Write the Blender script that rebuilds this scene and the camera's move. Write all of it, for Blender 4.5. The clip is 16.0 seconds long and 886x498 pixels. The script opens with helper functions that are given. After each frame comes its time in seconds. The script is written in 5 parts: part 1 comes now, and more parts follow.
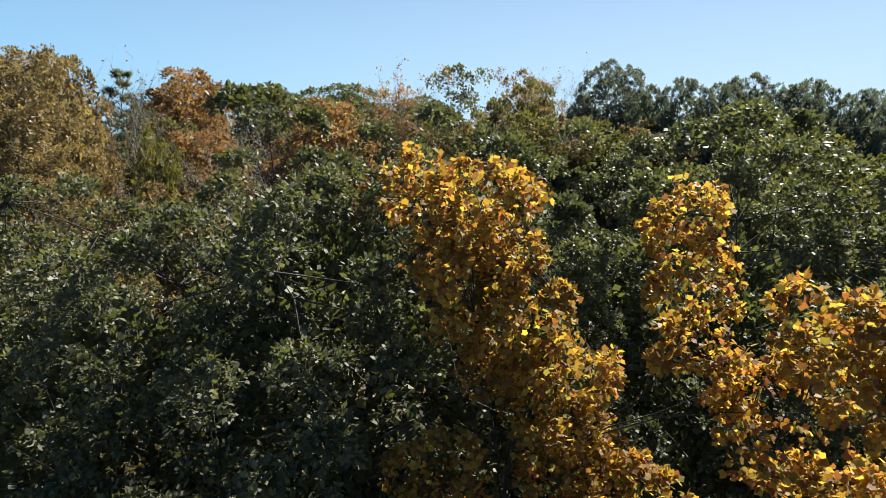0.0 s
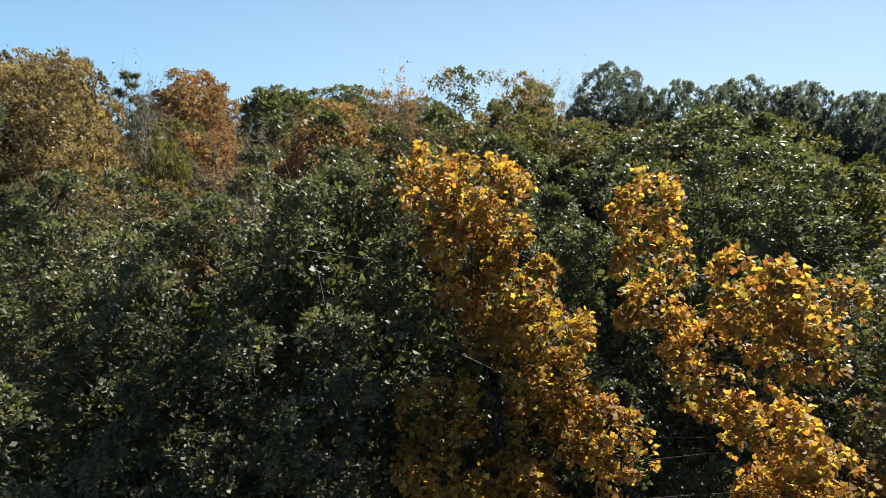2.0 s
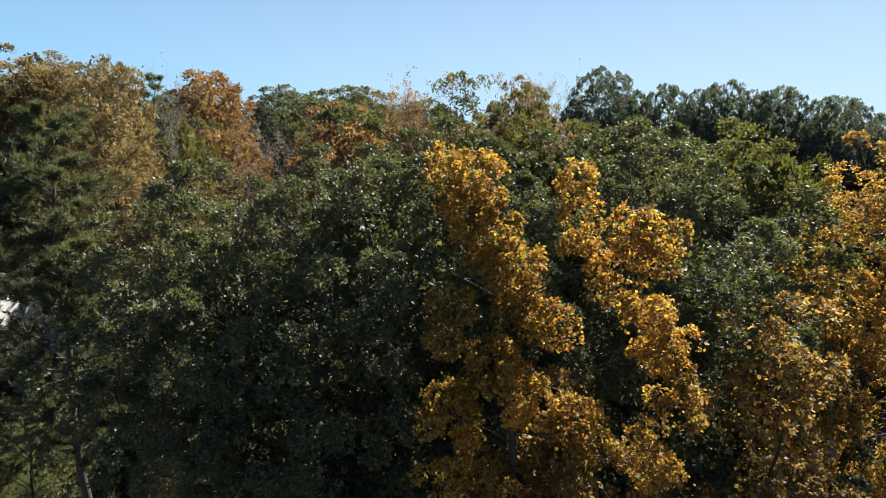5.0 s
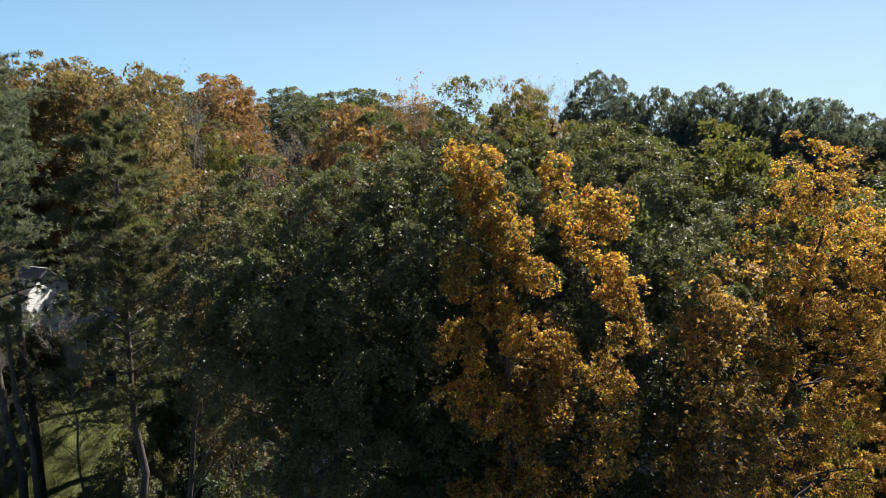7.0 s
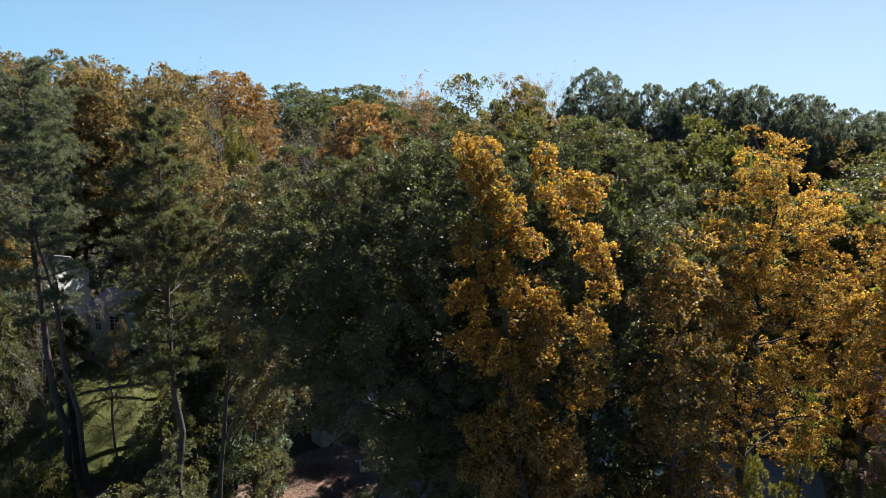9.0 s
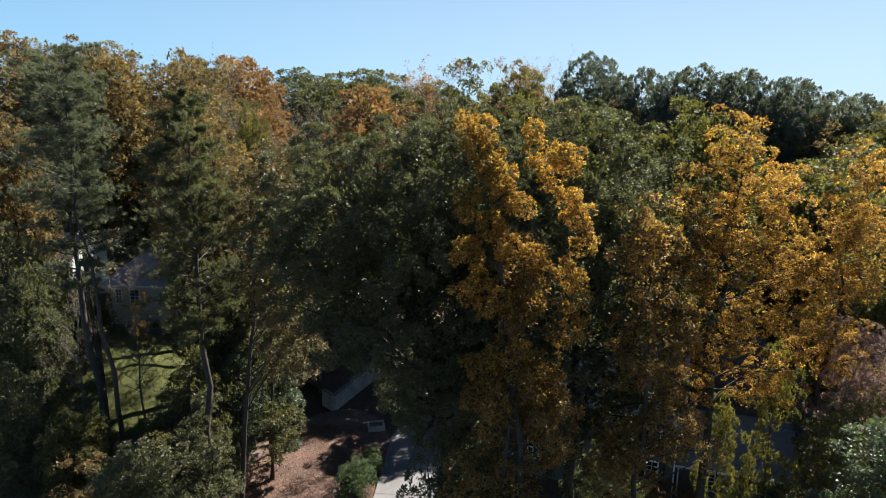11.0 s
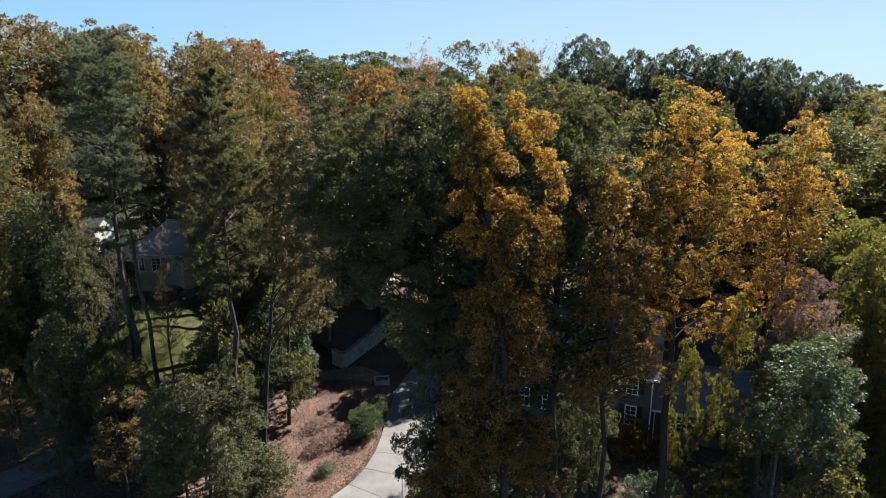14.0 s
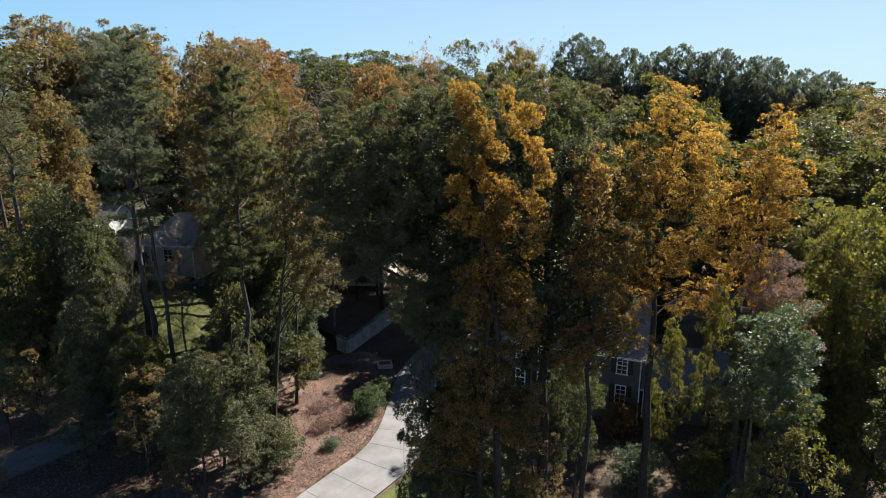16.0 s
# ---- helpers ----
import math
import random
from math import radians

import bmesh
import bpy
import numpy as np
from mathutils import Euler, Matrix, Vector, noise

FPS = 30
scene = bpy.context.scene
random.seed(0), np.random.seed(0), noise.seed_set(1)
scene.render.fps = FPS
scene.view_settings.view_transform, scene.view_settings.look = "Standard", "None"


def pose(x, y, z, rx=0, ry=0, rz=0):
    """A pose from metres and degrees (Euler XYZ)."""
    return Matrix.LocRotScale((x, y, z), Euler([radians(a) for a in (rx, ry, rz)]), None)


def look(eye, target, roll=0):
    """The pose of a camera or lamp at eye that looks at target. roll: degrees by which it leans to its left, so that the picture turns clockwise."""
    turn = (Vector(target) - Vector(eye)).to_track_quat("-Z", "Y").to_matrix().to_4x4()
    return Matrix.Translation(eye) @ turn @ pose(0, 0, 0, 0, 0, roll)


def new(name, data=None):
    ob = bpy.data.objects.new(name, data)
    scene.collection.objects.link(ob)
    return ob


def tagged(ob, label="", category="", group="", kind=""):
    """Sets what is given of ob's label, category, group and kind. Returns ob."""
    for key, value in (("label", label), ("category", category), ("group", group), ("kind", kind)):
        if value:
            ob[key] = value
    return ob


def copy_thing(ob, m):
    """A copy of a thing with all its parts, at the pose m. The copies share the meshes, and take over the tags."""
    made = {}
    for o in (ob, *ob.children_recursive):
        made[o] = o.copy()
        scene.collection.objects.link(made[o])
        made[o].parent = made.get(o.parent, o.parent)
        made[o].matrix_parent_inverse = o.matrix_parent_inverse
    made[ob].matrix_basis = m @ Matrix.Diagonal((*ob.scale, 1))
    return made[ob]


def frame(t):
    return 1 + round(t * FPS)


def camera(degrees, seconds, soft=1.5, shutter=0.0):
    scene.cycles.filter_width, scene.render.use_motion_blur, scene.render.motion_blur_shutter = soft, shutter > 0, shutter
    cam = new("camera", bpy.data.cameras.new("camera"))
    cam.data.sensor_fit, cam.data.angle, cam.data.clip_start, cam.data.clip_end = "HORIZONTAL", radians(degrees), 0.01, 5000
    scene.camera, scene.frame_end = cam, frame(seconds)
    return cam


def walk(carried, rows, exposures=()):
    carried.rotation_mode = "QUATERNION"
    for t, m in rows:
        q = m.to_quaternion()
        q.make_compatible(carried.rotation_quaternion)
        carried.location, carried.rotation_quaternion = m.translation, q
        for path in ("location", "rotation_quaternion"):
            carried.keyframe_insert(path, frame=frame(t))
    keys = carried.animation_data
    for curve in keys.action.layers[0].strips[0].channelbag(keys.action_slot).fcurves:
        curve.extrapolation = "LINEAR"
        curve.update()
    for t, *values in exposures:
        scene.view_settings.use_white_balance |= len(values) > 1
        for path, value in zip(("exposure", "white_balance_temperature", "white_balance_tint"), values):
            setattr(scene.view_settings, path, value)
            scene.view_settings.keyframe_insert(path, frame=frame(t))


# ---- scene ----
cam = camera(71.7, 16.0, soft=0.4)
METRES, EYE, TILT, LEAN, TURN = 24.7, 28.2, -11.0, 0.0, 0.0
ROWS = [
    (0.0, 0.0, 0.0, 0.0, 0.0, 0.0, -0.0),
    (0.5, -0.0009, -0.0074, -0.0019, -0.02, 0.02, -0.05),
    (1.0, -0.001, -0.0187, -0.0048, 0.04, 0.02, -0.06),
    (1.5, -0.0011, -0.0334, -0.0073, 0.06, 0.05, -0.06),
    (2.0, -0.0012, -0.0512, -0.01, 0.09, 0.06, -0.08),
    (2.5, -0.002, -0.0728, -0.0133, 0.06, 0.01, -0.2),
    (3.0, -0.0017, -0.0981, -0.0174, 0.06, -0.02, -0.27),
    (3.5, -0.0025, -0.1272, -0.0221, 0.04, -0.06, -0.3),
    (4.0, -0.0042, -0.1596, -0.027, 0.02, -0.09, -0.37),
    (6.5, -0.0151, -0.3503, -0.0642, 0.28, 0.03, -0.33),
    (7.0, -0.0178, -0.3883, -0.0717, 0.34, 0.03, -0.33),
    (7.5, -0.0208, -0.4253, -0.0796, 0.38, -0.01, -0.32),
    (8.0, -0.0237, -0.4612, -0.0872, 0.41, -0.13, -0.28),
    (8.5, -0.027, -0.4965, -0.094, 0.39, -0.26, -0.28),
    (9.0, -0.0286, -0.5306, -0.1005, 0.37, -0.41, -0.27),
    (11.5, -0.0336, -0.6989, -0.143, 0.5, -2.16, -0.15),
    (12.0, -0.0347, -0.7322, -0.1503, 0.53, -2.45, -0.15),
    (12.5, -0.032, -0.7636, -0.1594, 0.52, -2.75, -0.18),
    (13.0, -0.0291, -0.7949, -0.1682, 0.54, -3.05, -0.16),
    (13.5, -0.0266, -0.8263, -0.1778, 0.57, -3.24, -0.15),
    (14.0, -0.0247, -0.8572, -0.1877, 0.61, -3.29, -0.14),
    (14.5, -0.0223, -0.888, -0.1984, 0.66, -3.3, -0.14),
    (15.0, -0.0195, -0.9175, -0.2063, 0.73, -3.32, -0.12),
    (15.5, -0.0167, -0.9456, -0.2132, 0.78, -3.34, -0.11),
    (16.0, -0.014, -0.9723, -0.2203, 0.82, -3.36, -0.1),
]
walk(cam, [(t, pose(0, 0, EYE, TILT, LEAN, TURN) @ pose(METRES * x, METRES * y, METRES * z, 90 + pitch, roll, yaw)) for t, x, y, z, yaw, pitch, roll in ROWS], exposures=[(0.0, 1.58), (16.0, 1.58)])

# ---- light ----
SUN_AZ, SUN_EL = 43.0, 44.0          # degrees right of +y, above the horizon
world = bpy.data.worlds.new("sky")
scene.world = world
world.use_nodes = True
wn = world.node_tree
sky = wn.nodes.new("ShaderNodeTexSky")
sky.sky_type, sky.sun_disc = "NISHITA", False
sky.sun_elevation, sky.sun_rotation = radians(SUN_EL), radians(SUN_AZ)
sky.air_density, sky.dust_density, sky.ozone_density, sky.altitude = 1.0, 0.0, 2.0, 1500
back = wn.nodes["Background"]
clear = wn.nodes.new("ShaderNodeMix")
clear.data_type, clear.blend_type = "RGBA", "MULTIPLY"
clear.inputs[0].default_value, clear.inputs[7].default_value = 1.0, (0.412, 0.577, 0.725, 1)
wn.links.new(sky.outputs["Color"], clear.inputs[6])
# pale blue haze low in the sky, clear blue overhead
where = wn.nodes.new("ShaderNodeTexCoord")
split = wn.nodes.new("ShaderNodeSeparateXYZ")
wn.links.new(where.outputs["Generated"], split.inputs[0])
height = wn.nodes.new("ShaderNodeMapRange")
height.inputs[1].default_value, height.inputs[2].default_value, height.inputs[3].default_value, height.inputs[4].default_value = 0.0, 0.5, 0.88, 0.0
wn.links.new(split.outputs["Z"], height.inputs[0])
haze = wn.nodes.new("ShaderNodeMix")
haze.data_type = "RGBA"
facing = wn.nodes.new("ShaderNodeVectorMath")
facing.operation = "DOT_PRODUCT"
facing.inputs[1].default_value = (math.sin(radians(SUN_AZ)) * math.cos(radians(SUN_EL)), math.cos(radians(SUN_AZ)) * math.cos(radians(SUN_EL)), math.sin(radians(SUN_EL)))
wn.links.new(where.outputs["Generated"], facing.inputs[0])
glow = wn.nodes.new("ShaderNodeMapRange")
glow.inputs[1].default_value, glow.inputs[2].default_value = 0.1, 0.85
wn.links.new(facing.outputs["Value"], glow.inputs[0])
band = wn.nodes.new("ShaderNodeMix")
band.data_type = "RGBA"
band.inputs[6].default_value, band.inputs[7].default_value = (2.47, 5.03, 7.33, 1), (4.7, 5.93, 7.17, 1)
wn.links.new(glow.outputs[0], band.inputs[0])
wn.links.new(band.outputs[2], haze.inputs[7])
wn.links.new(height.outputs[0], haze.inputs[0])
wn.links.new(clear.outputs[2], haze.inputs[6])
wn.links.new(haze.outputs[2], back.inputs["Color"])
back.inputs["Strength"].default_value = 0.0502
sun = new("sun", bpy.data.lights.new("sun", "SUN"))
sun.data.energy, sun.data.angle, sun.data.color = 5.0, radians(0.53), (1.0, 0.95, 0.87)
az, el = radians(SUN_AZ), radians(SUN_EL)
toward = Vector((math.sin(az) * math.cos(el), math.cos(az) * math.cos(el), math.sin(el)))
sun.matrix_world = look(toward * 100, (0, 0, 0))


# ---- materials ----
def material(name):
    m = bpy.data.materials.new(name)
    m.use_nodes = True
    t = m.node_tree
    return m, t, t.nodes["Principled BSDF"]


def ramp(t, fac, stops):
    n = t.nodes.new("ShaderNodeValToRGB")
    el_ = n.color_ramp.elements
    while len(el_) < len(stops):
        el_.new(0.5)
    for e, (p, c) in zip(el_, stops):
        e.position, e.color = p, (*c, 1)
    t.links.new(fac, n.inputs["Fac"])
    return n.outputs["Color"]


def noise_tex(t, scale, detail=4.0, rough=0.6, coords="Object"):
    c = t.nodes.new("ShaderNodeTexCoord")
    n = t.nodes.new("ShaderNodeTexNoise")
    n.inputs["Scale"].default_value, n.inputs["Detail"].default_value = scale, detail
    n.inputs["Roughness"].default_value = rough
    t.links.new(c.outputs[coords], n.inputs["Vector"])
    return n.outputs["Fac"]


def mixed(t, kind, fac, a, b):
    n = t.nodes.new("ShaderNodeMix")
    n.data_type, n.blend_type = "RGBA", kind
    for key, value in ((0, fac), (6, a), (7, b)):
        if hasattr(value, "is_linked"):
            t.links.new(value, n.inputs[key])
        else:
            n.inputs[key].default_value = (*value, 1) if isinstance(value, tuple) else value
    return n.outputs[2]


def bump(t, p, height, strength, distance):
    b = t.nodes.new("ShaderNodeBump")
    b.inputs["Strength"].default_value, b.inputs["Distance"].default_value = strength, distance
    t.links.new(height, b.inputs["Height"])
    t.links.new(b.outputs["Normal"], p.inputs["Normal"])


def leaf_material(name, colours, through_colour, share=0.35, rough=0.45, gloss=0.5, patch=0.35, tone_=0.72):
    """Leaf: each leaf takes its colour from the ramp, whole branches lean lighter or darker; light shines through."""
    m, t, p = material(name)
    geo = t.nodes.new("ShaderNodeNewGeometry")
    n = len(colours)
    # the extra 0.018 of blue stands in for bluish skylight and veiling haze
    col = ramp(t, geo.outputs["Random Per Island"], [(i / max(n - 1, 1), (c[0] * tone_, c[1] * tone_, c[2] * tone_ + 0.018)) for i, c in enumerate(colours)])
    tone = ramp(t, noise_tex(t, patch, 3), [(0.3, (0.6, 0.62, 0.6)), (0.7, (1.25, 1.2, 1.15))])
    col = mixed(t, "MULTIPLY", 1.0, col, tone)
    t.links.new(col, p.inputs["Base Color"])
    p.inputs["Roughness"].default_value = rough + 0.04
    p.inputs["Specular IOR Level"].default_value = gloss * 0.6
    tr = t.nodes.new("ShaderNodeBsdfTranslucent")
    t.links.new(mixed(t, "MULTIPLY", 1.0, col, through_colour), tr.inputs["Color"])
    mix = t.nodes.new("ShaderNodeMixShader")
    mix.inputs[0].default_value = min(share * 1.2, 0.6)
    t.links.new(p.outputs[0], mix.inputs[1])
    t.links.new(tr.outputs[0], mix.inputs[2])
    t.links.new(mix.outputs[0], t.nodes["Material Output"].inputs["Surface"])
    return m


def bark_material(name, dark, light, scale=6.0):
    m, t, p = material(name)
    f = noise_tex(t, scale, 6, 0.7)
    g = noise_tex(t, 0.6, 2)
    t.links.new(mixed(t, "MULTIPLY", 0.6, ramp(t, f, [(0.3, dark), (0.7, light)]), ramp(t, g, [(0.35, (0.5, 0.5, 0.5)), (0.65, (1.1, 1.1, 1.1))])), p.inputs["Base Color"])
    p.inputs["Roughness"].default_value = 0.9
    bump(t, p, f, 0.8, 0.03)
    return m


def surface(name, stops, scale, stain=0.25, stain_scale=0.3, rough=0.85, relief=0.3, depth=0.01, detail=6):
    m, t, p = material(name)
    f = noise_tex(t, scale, detail, 0.7)
    g = ramp(t, noise_tex(t, stain_scale, 4), [(0.3, (1 - stain,) * 3), (0.7, (1 + stain * 0.5,) * 3)])
    t.links.new(mixed(t, "MULTIPLY", 1.0, ramp(t, f, stops), g), p.inputs["Base Color"])
    p.inputs["Roughness"].default_value = rough
    bump(t, p, f, relief, depth)
    return m


OAK = leaf_material("oak_leaf", [(0.090, 0.096, 0.042), (0.120, 0.126, 0.054), (0.158, 0.162, 0.068), (0.215, 0.21, 0.09)], (1.3, 1.45, 0.55), 0.27, 0.52, 0.58, tone_=0.73)
OLIVE = leaf_material("olive_leaf", [(0.095, 0.10, 0.034), (0.13, 0.132, 0.044), (0.17, 0.16, 0.055)], (1.5, 1.5, 0.5), 0.38, 0.54, 0.5, tone_=0.74)
GOLD = leaf_material("gold_leaf", [(0.20, 0.09, 0.035), (0.46, 0.26, 0.042), (0.65, 0.465, 0.07), (0.31, 0.16, 0.04), (0.70, 0.57, 0.10), (0.53, 0.36, 0.052), (0.36, 0.36, 0.075), (0.29, 0.14, 0.05), (0.44, 0.18, 0.045)], (1.22, 1.07, 0.56), 0.5, 0.52, 0.6, tone_=0.75)
AMBER = leaf_material("amber_leaf", [(0.15, 0.115, 0.05), (0.26, 0.20, 0.07), (0.42, 0.32, 0.095), (0.20, 0.14, 0.055), (0.32, 0.22, 0.07), (0.16, 0.15, 0.06)], (1.12, 1.1, 0.75), 0.4, 0.5, 0.7, tone_=0.8)
UMBER = leaf_material("olive_brown_leaf", [(0.10, 0.095, 0.038), (0.16, 0.125, 0.048), (0.22, 0.16, 0.055), (0.12, 0.12, 0.045)], (1.2, 1.2, 0.7), 0.36, 0.5, 0.8, tone_=0.85)
BROWN = leaf_material("brown_oak_leaf", [(0.12, 0.075, 0.035), (0.23, 0.14, 0.045), (0.44, 0.29, 0.07), (0.16, 0.125, 0.05), (0.34, 0.25, 0.06), (0.52, 0.38, 0.08)], (1.25, 1.12, 0.6), 0.46, 0.5, 0.8, tone_=0.86)
RUST = leaf_material("rust_leaf", [(0.19, 0.11, 0.045), (0.29, 0.165, 0.055), (0.37, 0.225, 0.07), (0.20, 0.135, 0.05)], (1.15, 1.1, 0.7), 0.42, 0.5, 0.7, tone_=0.82)
TAWNY = leaf_material("tawny_leaf", [(0.16, 0.115, 0.055), (0.25, 0.175, 0.07), (0.32, 0.23, 0.085), (0.15, 0.145, 0.06)], (1.15, 1.12, 0.75), 0.42, 0.55, 0.4, tone_=0.82)
LIME = leaf_material("lime_leaf", [(0.085, 0.10, 0.03), (0.12, 0.13, 0.035), (0.18, 0.165, 0.04), (0.10, 0.115, 0.042), (0.20, 0.15, 0.05)], (1.4, 1.35, 0.4), 0.4, 0.5, 0.7, tone_=0.92)
SILVER = leaf_material("silver_leaf", [(0.08, 0.11, 0.055), (0.11, 0.14, 0.075), (0.14, 0.17, 0.10)], (1.3, 1.5, 0.5), 0.28, 0.5, 0.8, tone_=0.85)
PINK = leaf_material("dusky_pink_leaf", [(0.26, 0.17, 0.15), (0.36, 0.25, 0.215), (0.22, 0.17, 0.13)], (1.1, 1.0, 0.8), 0.4, 0.6, tone_=0.82)
SHRUB = leaf_material("shrub_leaf", [(0.065, 0.11, 0.035), (0.095, 0.145, 0.045), (0.135, 0.18, 0.06)], (1.3, 1.35, 0.5), 0.35, 0.5, 0.7, tone_=0.75)
NEEDLE = leaf_material("pine_needle", [(0.085, 0.10, 0.042), (0.115, 0.13, 0.054), (0.148, 0.16, 0.068)], (1.35, 1.3, 0.6), 0.4, 0.5, 0.7, tone_=0.8)
# skyline pines: needle colour paled and blued to stand in for distance haze
NEEDLE_HAZED = leaf_material("hazed_pine_needle", [(0.10, 0.12, 0.088), (0.13, 0.15, 0.105), (0.165, 0.185, 0.13)], (1.2, 1.25, 0.8), 0.4, 0.5, 0.7, tone_=0.78)
NEEDLE_GREY = leaf_material("grey_pine_needle", [(0.09, 0.11, 0.065), (0.115, 0.135, 0.08), (0.14, 0.16, 0.095)], (1.3, 1.3, 0.7), 0.4, 0.5, 0.7, tone_=0.95)
BARK = bark_material("bark", (0.02, 0.017, 0.014), (0.06, 0.05, 0.042))
BARK_PALE = bark_material("pale_bark", (0.085, 0.078, 0.074), (0.20, 0.185, 0.175))
BARK_PINE = bark_material("pine_bark", (0.028, 0.023, 0.02), (0.085, 0.068, 0.058))
LITTER = surface("leaf_litter", [(0.25, (0.035, 0.024, 0.016)), (0.5, (0.085, 0.055, 0.034)), (0.75, (0.14, 0.092, 0.055))], 5.0, 0.45, 0.25, 0.95, 0.8, 0.05, 8)
MULCH = surface("pine_straw_mulch", [(0.25, (0.05, 0.033, 0.026)), (0.45, (0.115, 0.076, 0.06)), (0.6, (0.175, 0.12, 0.095)), (0.78, (0.26, 0.19, 0.155))], 5.0, 0.35, 0.5, 0.95, 0.9, 0.06, 10)
LAWN = surface("lawn_grass", [(0.3, (0.04, 0.05, 0.011)), (0.6, (0.085, 0.092, 0.016)), (0.8, (0.15, 0.14, 0.03))], 12.0, 0.3, 0.3, 0.9, 0.8, 0.05, 8)
STONE = surface("retaining_wall_concrete", [(0.3, (0.30, 0.285, 0.26)), (0.7, (0.44, 0.42, 0.385))], 8.0, 0.35, 0.9, 0.9, 0.4, 0.01)
CONCRETE = surface("driveway_concrete", [(0.3, (0.135, 0.130, 0.130)), (0.7, (0.20, 0.192, 0.190))], 14.0, 0.3, 0.5, 0.85, 0.15, 0.004)
ASPHALT = surface("worn_asphalt", [(0.3, (0.11, 0.11, 0.105)), (0.7, (0.19, 0.185, 0.178))], 20.0, 0.2, 0.5, 0.9, 0.3, 0.006)


# ---- mesh helpers ----
def part(name, bm, mat, parent=None, label=""):
    me = bpy.data.meshes.new(name)
    bm.to_mesh(me)
    bm.free()
    me.materials.append(mat)
    ob = new(name, me)
    if parent:
        ob.parent = parent
    return tagged(ob, label)


def mesh_part(name, verts, faces_k, mat, parent=None, label="", smooth=False):
    """A mesh from arrays: verts (n,3) and faces (m,k), all faces with k corners."""
    me = bpy.data.meshes.new(name)
    m, k = faces_k.shape
    me.vertices.add(len(verts))
    me.vertices.foreach_set("co", np.asarray(verts, np.float32).ravel())
    me.loops.add(m * k)
    me.loops.foreach_set("vertex_index", faces_k.astype(np.int32).ravel())
    me.polygons.add(m)
    me.polygons.foreach_set("loop_start", np.arange(0, m * k, k, dtype=np.int32))
    if smooth:
        me.polygons.foreach_set("use_smooth", np.ones(m, bool))
    me.update(calc_edges=True)
    me.materials.append(mat)
    ob = new(name, me)
    if parent:
        ob.parent = parent
    return tagged(ob, label)


def box(bm, x0, x1, y0, y1, z0, z1, m=None):
    r = bmesh.ops.create_cube(bm, size=1.0)
    c = Matrix.Translation(((x0 + x1) / 2, (y0 + y1) / 2, (z0 + z1) / 2)) @ Matrix.Diagonal((x1 - x0, y1 - y0, z1 - z0, 1))
    bmesh.ops.transform(bm, matrix=(m @ c) if m else c, verts=r["verts"])


def unit(v):
    return v / (np.linalg.norm(v, axis=-1, keepdims=True) + 1e-9)


# leaf outlines: along the leaf, across it, lift
OVAL = np.array([(0, 0, 0), (0.5, -0.34, 0.05), (1, 0, -0.05), (0.5, 0.34, 0.05)])
TULIP = np.array([(0, 0, 0), (0.25, -0.46, 0.06), (0.85, -0.40, 0.0), (0.78, 0, 0.05), (0.85, 0.40, 0.0), (0.25, 0.46, 0.06)])
BROAD = np.array([(0, 0, 0), (0.5, -0.42, 0.08), (1, 0, -0.05), (0.5, 0.42, 0.08)])
DART = np.array([(0, -0.28, 0), (1, -0.05, 0), (0.42, 0.48, 0.06)])
NEEDLES = np.array([(0, -0.14, 0), (1, 0, 0), (0.2, 0.24, 0.02)])
BLADE = np.array([(0, -0.05, 0), (1, 0, 0), (0, 0.05, 0)])


def leaves(rng, at, along_, size, shape, up=0.8, wild=0.45, loose=0.6, droop=0.0, vary=0.35):
    """Vertices and faces of one leaf at each place, growing along the given ways and facing mostly up."""
    n = len(at)
    ax = unit(along_ + loose * rng.normal(size=(n, 3)) - droop * np.array((0, 0, 1.0)))
    nrm = up * np.array((0, 0, 1.0)) + wild * rng.normal(size=(n, 3))
    nrm = unit(nrm - (ax * nrm).sum(1, keepdims=True) * ax)
    side = np.cross(nrm, ax)
    s = (size * (1 + vary * rng.uniform(-1, 1, n)))[:, None, None]
    v = at[:, None] + s * (shape[None, :, 0, None] * ax[:, None] + shape[None, :, 1, None] * side[:, None] + shape[None, :, 2, None] * nrm[:, None])
    k = len(shape)
    return v.reshape(-1, 3), np.arange(n * k).reshape(n, k)


